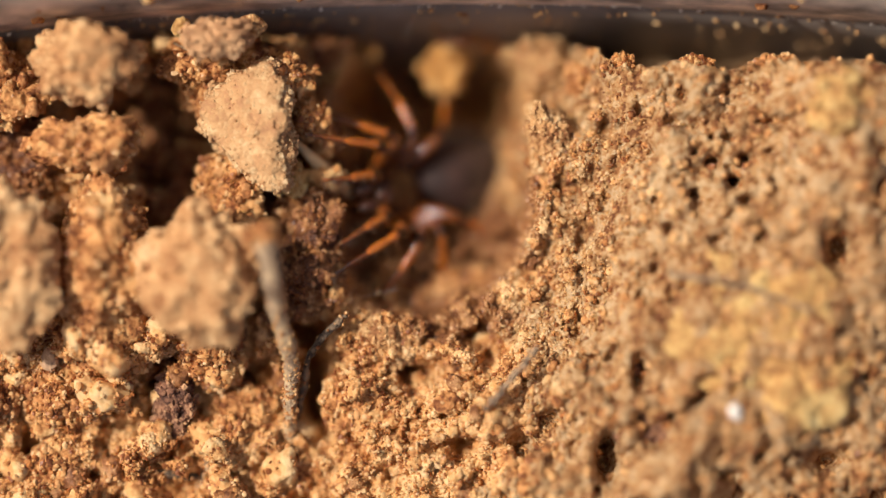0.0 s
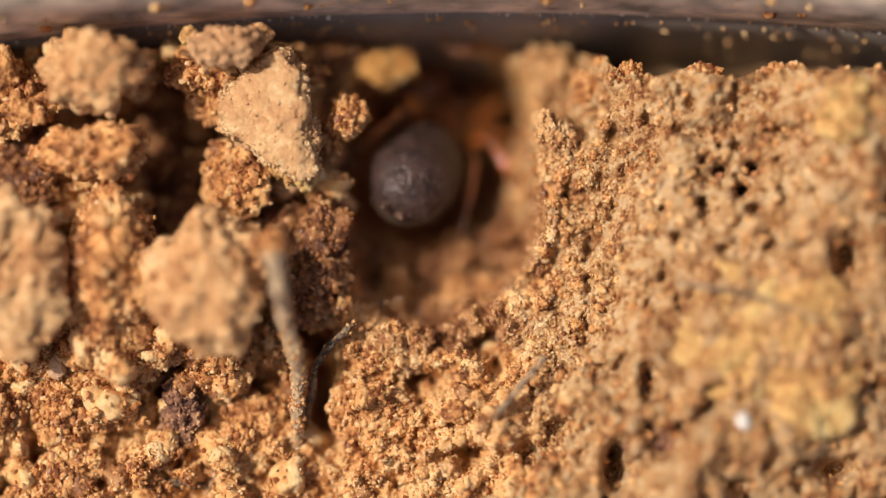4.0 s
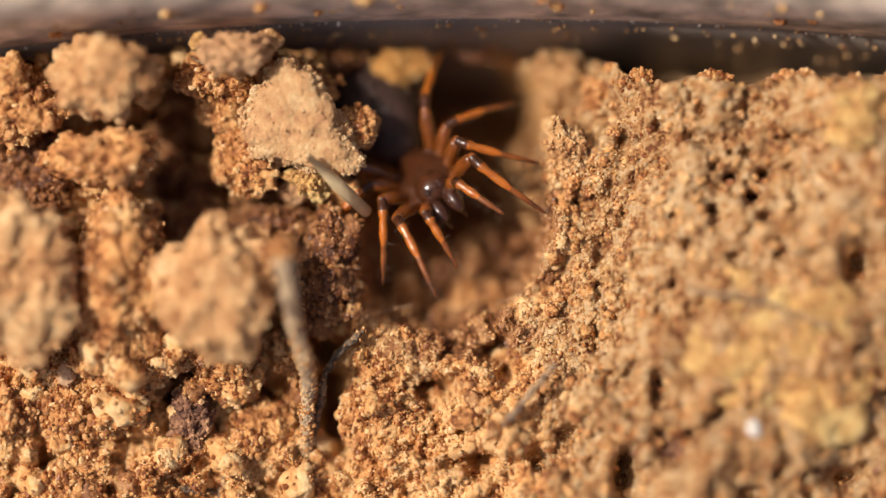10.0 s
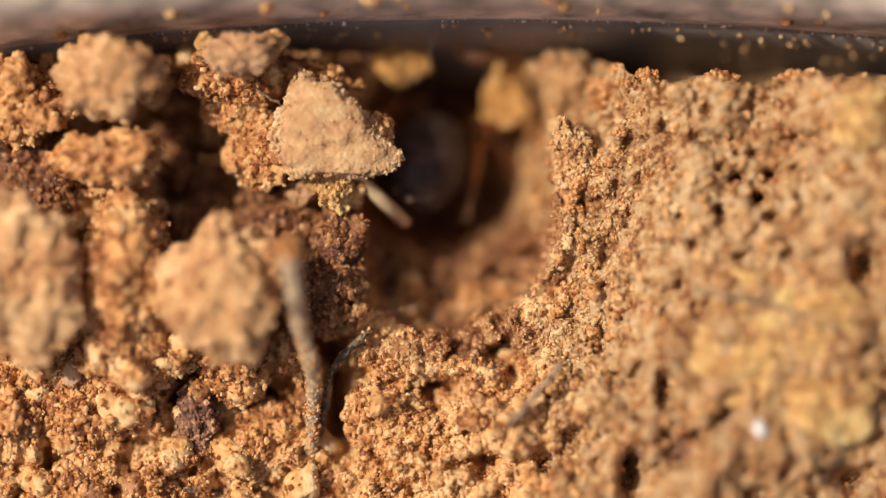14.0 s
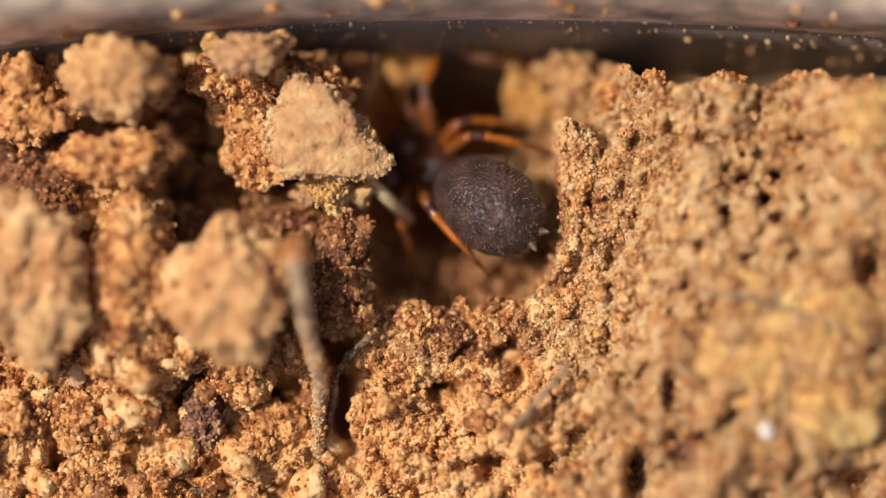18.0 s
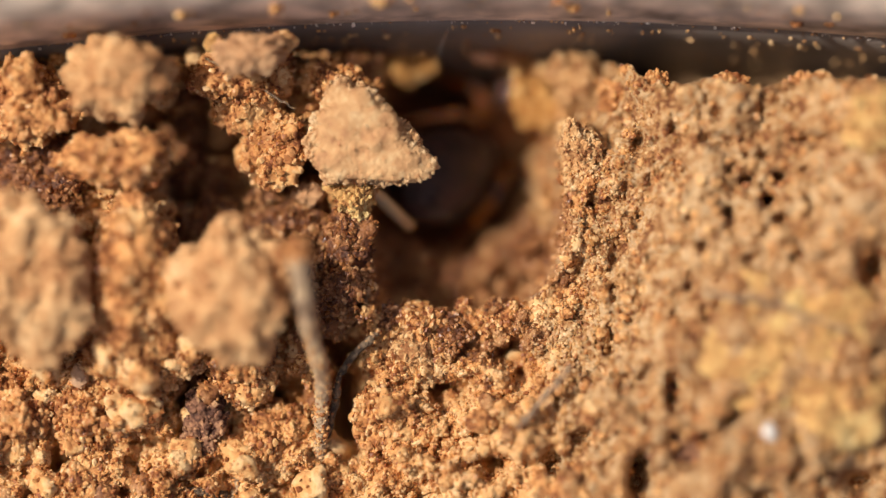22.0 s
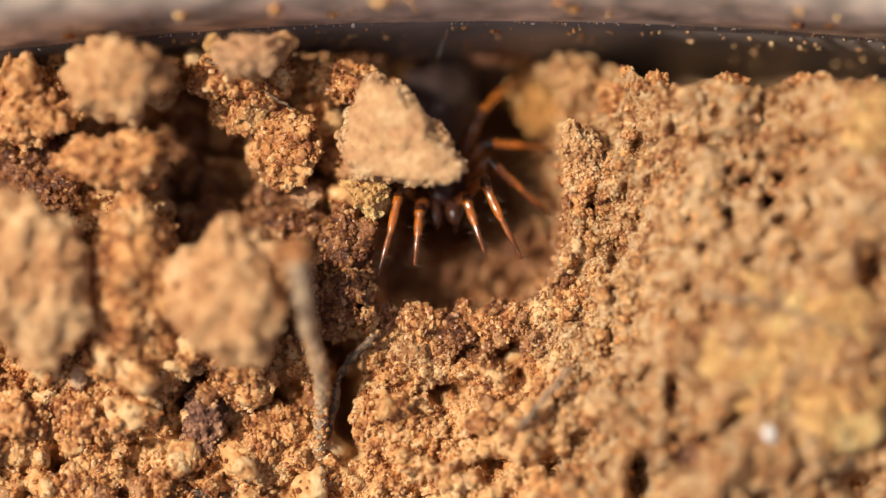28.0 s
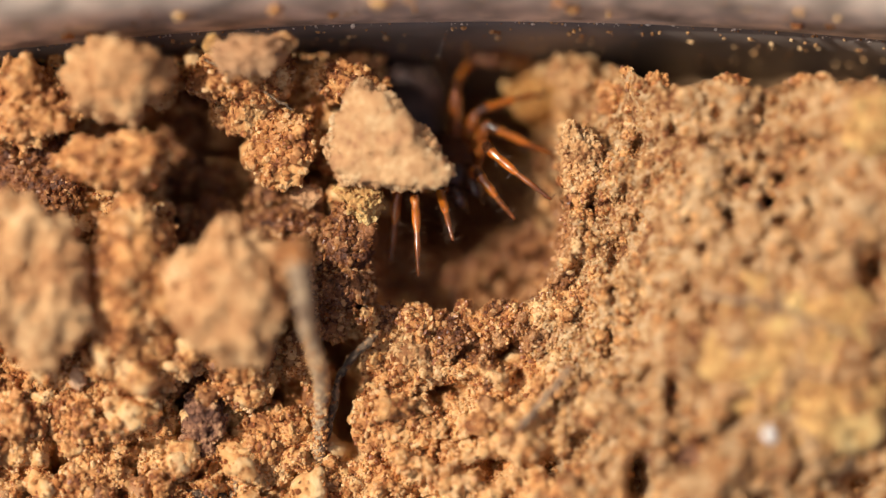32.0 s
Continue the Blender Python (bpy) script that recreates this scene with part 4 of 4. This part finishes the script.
# seconds, what the place names (a: abdomen, h: head), u, v, h, heading, pitch
ACTS = [
    (0.0, "h", 665, 345, -2, -165, 48), (0.5, "a", 780, 300, -3, 150, -48), (1.0, "a", 698, 283, -3, 20, -60), (1.5, "h", 665, 385, -5, -120, 40),
    (2.0, "a", 845, 366, -2, 128, -42), (2.5, "a", 725, 265, -3, 30, -60), (3.0, "a", 738, 283, -3, 40, -62), (3.5, "h", 690, 300, -4, 165, 35),
    (4.0, "a", 740, 300, -5, 60, -55), (4.5, "h", 700, 400, -6, -100, 40), (5.0, "a", 760, 290, -4, 100, -50),
    (5.5, "a", 830, 235, -1, 195, -48), (6.0, "a", 730, 305, -3, 200, -58), (6.5, "h", 690, 320, -4, 190, 35), (7.0, "a", 733, 408, -3, 80, -34),
    (7.5, "a", 715, 300, -3, 20, -55), (8.0, "a", 708, 275, -3, 20, -55), (8.5, "h", 690, 320, -4, 180, 35), (9.0, "h", 700, 405, -2, -110, 36),
    (9.5, "a", 690, 285, -4, 30, -55), (10.0, "h", 780, 350, 1.5, -52, 34), (10.5, "a", 770, 305, -3, 175, -42), (11.0, "a", 724, 345, -2, 20, -50),
    (11.5, "a", 745, 320, -6, 20, -50), (12.0, "a", 752, 278, -8, 60, -60), (14.5, "a", 752, 283, -8, 60, -60),
    (15.0, "h", 780, 380, -7, -70, 40), (15.5, "a", 770, 300, -6, 60, -50), (16.0, "a", 790, 320, -4, 120, -30),
    (16.5, "h", 850, 410, -3, -60, 35), (17.0, "a", 774, 318, -6, 75, -52), (17.5, "h", 755, 370, -5, -90, 43), (18.0, "a", 858, 358, -1, 145, -38),
    (18.5, "h", 830, 350, -5, -60, 40), (19.0, "a", 794, 340, -7, 20, -30), (19.5, "h", 765, 360, -5, -90, 40), (20.0, "a", 808, 208, -6, -100, -54),
    (20.5, "a", 825, 335, -5, 150, -50), (21.0, "a", 805, 286, -8, 40, -45), (21.5, "h", 775, 350, -8, -85, 43), (22.0, "a", 785, 305, -9, 30, -40),
    (22.5, "a", 800, 260, -14, 60, -60), (23.0, "h", 865, 200, -15, 55, 40), (23.5, "h", 815, 180, -8, 95, 25), (24.0, "a", 770, 388, -6.5, 60, -50),
    (24.5, "a", 800, 275, -14, 70, -60), (25.0, "h", 825, 172, -9, 90, 20), (25.5, "a", 795, 330, -7, 40, -45),
    (26.2, "h", 790, 340, -8, -80, 40), (26.8, "a", 800, 300, -8, 60, -50),
    (27.5, "a", 830, 300, -13, 60, -60), (28.0, "h", 785, 360, -1, -84, 40), (28.5, "h", 810, 365, -5, -65, 40), (29.0, "a", 812, 325, -3, 135, -42),
    (29.5, "a", 830, 320, -5, 115, -45), (30.0, "a", 735, 360, -9, 50, -45), (30.5, "h", 745, 350, -9, -105, 43), (31.0, "h", 800, 330, -2.5, -76, 40),
    (31.5, "h", 850, 265, -5, -50, 36), (32.0, "h", 815, 325, -1.5, -58, 36)]


def spider_rows():
    rows = []
    for t, kind, u, v, h, heading, pitch in ACTS:
        h -= 1.8 if kind == "h" else 0.6
        turn = pose(0, 0, 0, 0, 0, heading - 90) @ pose(0, 0, 0, pitch, 0, 0)
        at = Vector((0, -5.1 * MM, 0)) if kind == "a" else Vector((0, 5.6 * MM, 0.5 * MM))
        place = spot(u, v, h, t) - turn.to_3x3() @ at
        rows.append((t, Matrix.Translation(place) @ turn, kind))
    full = [rows[0]]
    for row in rows[1:]:
        last = full[-1]
        a, b = last[1].to_quaternion(), row[1].to_quaternion()
        if a.dot(b) < 0:
            b.negate()
        n = int(math.degrees(a.rotation_difference(b).angle) // 75) + 1
        for k in range(1, n):
            w = k / n
            m = last[1].translation.lerp(row[1].translation, w)
            full.append((last[0] + (row[0] - last[0]) * w, Matrix.Translation(m) @ a.slerp(b, w).to_matrix().to_4x4(), row[2]))
        full.append(row)
    return full


def motions():
    rows = spider_rows()
    walk(SPIDER, [(t, m) for t, m, _ in rows])
    rng = np.random.RandomState(33)
    for ob, low, side, k, base, yaw, knee in LEGS:
        upper, lower = [], []
        for t, m, kind in rows:
            bend = 0
            if kind == "h":
                a = (62, 38, 8, -12, -40)[k] + rng.uniform(-6, 6)
                lift, flex = rng.uniform(24, 40), rng.uniform(2, 24)
                bend = (26, 48, 62, 25, -10)[k] + rng.uniform(-7, 7)
            else:
                a = (84, 62, 25, -25, -62)[k] + rng.uniform(-12, 12)
                lift, flex = rng.uniform(0, 25), rng.uniform(0, 35)
            turn = pose(0, 0, 0, 0, 0, a if side > 0 else 180 - a) @ pose(0, 0, 0, 0, -lift, 0)
            upper.append((t, Matrix.Translation(base) @ turn))
            lower.append((t, Matrix.Translation(knee) @ pose(0, 0, 0, 0, 0, bend * side) @ pose(0, 0, 0, 0, flex, 0)))
        walk(ob, upper)
        walk(low, lower)
    # lid: seconds, u, v, h, turn
    lid = [(0, 440, 215, 1.5, 60), (2, 462, 215, 1.5, 55), (3.5, 470, 205, 1.5, 50), (5.5, 500, 200, 1.5, 40), (7, 520, 205, 1.5, 30), (9, 525, 212, 1.5, 25),
           (10.5, 522, 225, 1.4, 15), (11, 524, 228, 1.4, 10), (11.5, 575, 232, 1.3, 5), (12, 596, 240, 1.3, 0), (14.5, 602, 242, 1.3, 0), (16.5, 614, 246, 1.3, 0), (17, 604, 248, 1.3, 0),
           (17.5, 562, 242, 1.3, 5), (18, 585, 245, 1.3, 3), (18.5, 590, 245, 1.3, 2), (19, 634, 250, 1.3, 0), (19.5, 566, 240, 1.3, 5), (20, 620, 245, 1.3, 0),
           (20.5, 636, 248, 1.3, -3), (21.5, 648, 250, 1.3, -3), (22.5, 668, 255, 1.3, -5), (23, 643, 250, 1.3, -3), (24, 645, 255, 1.3, -3), (24.5, 659, 257, 1.3, -5),
           (25.5, 677, 255, 1.4, -8), (27.5, 735, 248, 1.8, -18), (28, 715, 250, 1.8, -15), (28.5, 690, 255, 1.6, -12), (29, 665, 255, 1.5, -10), (30, 680, 258, 1.5, -10),
           (31, 672, 258, 1.5, -10), (32, 692, 260, 1.5, -12)]
    walk(LID, [(t, Matrix.Translation(spot(u - (20 if t > 11 else 0), v, h + 0.7, t)) @ pose(0, 0, 0, 6, 4 - 0.3 * max(r, 0) + 1.2 * min(r, 0), -0.75 * max(r, 0) + 0.4 * min(r, 0) + 4)) for t, u, v, h, r in lid])
    walk(CLUSTER, [(t, Matrix.Translation(spot(462 + (u - 596) * 0.38 if t > 11 else 405 + (u - 440) * 0.4, 335 - 6 * min(t, 12), -0.6, t)) @ pose(0, 0, 0, 0, 0, r * 0.4)) for t, u, v, h, r in lid])
    walk(LUMP, [(t, Matrix.Translation(spot(u * 0.55 + 265, v + 95, 0.2, t)) @ pose(0, 0, 0, 0, 0, r * 0.4)) for t, u, v, h, r in lid])
    walk(TOPCHIP, [(t, Matrix.Translation(spot(u * 0.5 + 275, 150 if t > 10 else 125, -1.2 if t > 3 else 0.6, t)) @ pose(0, 0, 0, 0, 0, -6)) for t, u, v, h, r in lid])
    straw = [(0, 542, 268, 0), (2, 545, 280, 0), (3.5, 548, 290, 0), (8, 560, 300, 1), (9.5, 568, 300, 4), (10.5, 576, 304, 4), (11, 592, 312, 1), (12, 642, 323, -0.5), (16.5, 648, 322, -0.5), (17, 655, 316, -0.5),
             (19, 650, 320, -1), (20, 655, 331, -1), (22, 652, 330, -1.5), (23, 640, 328, -2), (24.5, 600, 300, -3), (32, 610, 300, -3)]
    walk(STRAW, [(t, Matrix.Translation(spot(u, v, h, t))) for t, u, v, h in straw])
    bit = [(0, 545, 215), (1, 572, 200), (2, 594, 225), (3.5, 612, 220), (5.5, 615, 190), (7, 640, 200), (9, 640, 215), (11, 630, 240), (12, 660, 240), (16.5, 670, 250), (17.5, 610, 245),
           (19, 690, 250), (19.5, 620, 250), (22, 690, 250), (25.5, 690, 250), (27.5, 690, 240), (32, 660, 240)]
    walk(BIT, [(t, Matrix.Translation(spot(u, v, -0.3, t)) @ pose(0, 0, 0, 0, 0, t * 4)) for t, u, v in bit])
    # crumbs on the slope, which the spider pushes onto the lip
    for ob, u, k in HEAP:
        low, top = ((540, -6.6), (572, -0.9)) if k < 8 else ((570, -5.8), (588, -0.2))
        low = (low[0] + 13 * math.sin(k * 2.3), low[1] + 0.5 * math.sin(k * 3.1))
        top = (top[0] + 6 * math.sin(k * 2.9) - 0.10 * abs(u - 800), top[1] + 0.3 * math.sin(k))
        a, b = pose(0, 0, 0, 20 * math.sin(k), 15 * math.cos(k), 57 * k), pose(0, 0, 0, 40 + 20 * math.sin(k), 20, 57 * k + 30)
        walk(ob, [(t, Matrix.Translation(spot(u + 8 * math.sin(k * 1.7) * (1 - w), low[0] + (top[0] - low[0]) * w, low[1] + (top[1] - low[1]) * w)) @ (b if w > 0.5 else a))
                  for t, w in ((0, 0), (15.2, 0), (16.5, 0.15), (17.3, 0.3), (17.9, 1), (32, 1))])
    gem = [(0, 790, 115, -6), (2, 830, 115, -7), (4, 960, 115, -8), (9, 985, 120, -8), (10.5, 960, 130, -6), (11, 790, 135, -1), (11.3, 840, 160, -2), (11.6, 885, 180, -5), (12, 890, 175, -6),
           (14.5, 895, 175, -6), (16.5, 925, 160, -5), (18, 930, 170, -6), (20, 940, 190, -6), (24, 945, 170, -6), (28, 945, 190, -6), (32, 945, 180, -7)]
    walk(GEM, [(t, Matrix.Translation(spot(u, v, h - 2.5, t)) @ pose(0, 0, 0, 10, 0, t * 3)) for t, u, v, h in gem])
    far = [(0, 620, 90, -7), (2, 640, 110, -5), (3.5, 680, 116, -4), (6, 695, 120, -4), (10, 712, 116, -3.5), (13, 712, 116, -4.5), (20, 722, 118, -6), (32, 725, 115, -9)]
    walk(FAR, [(t, Matrix.Translation(spot(u, v, h - 2, t))) for t, u, v, h in far])


motions()
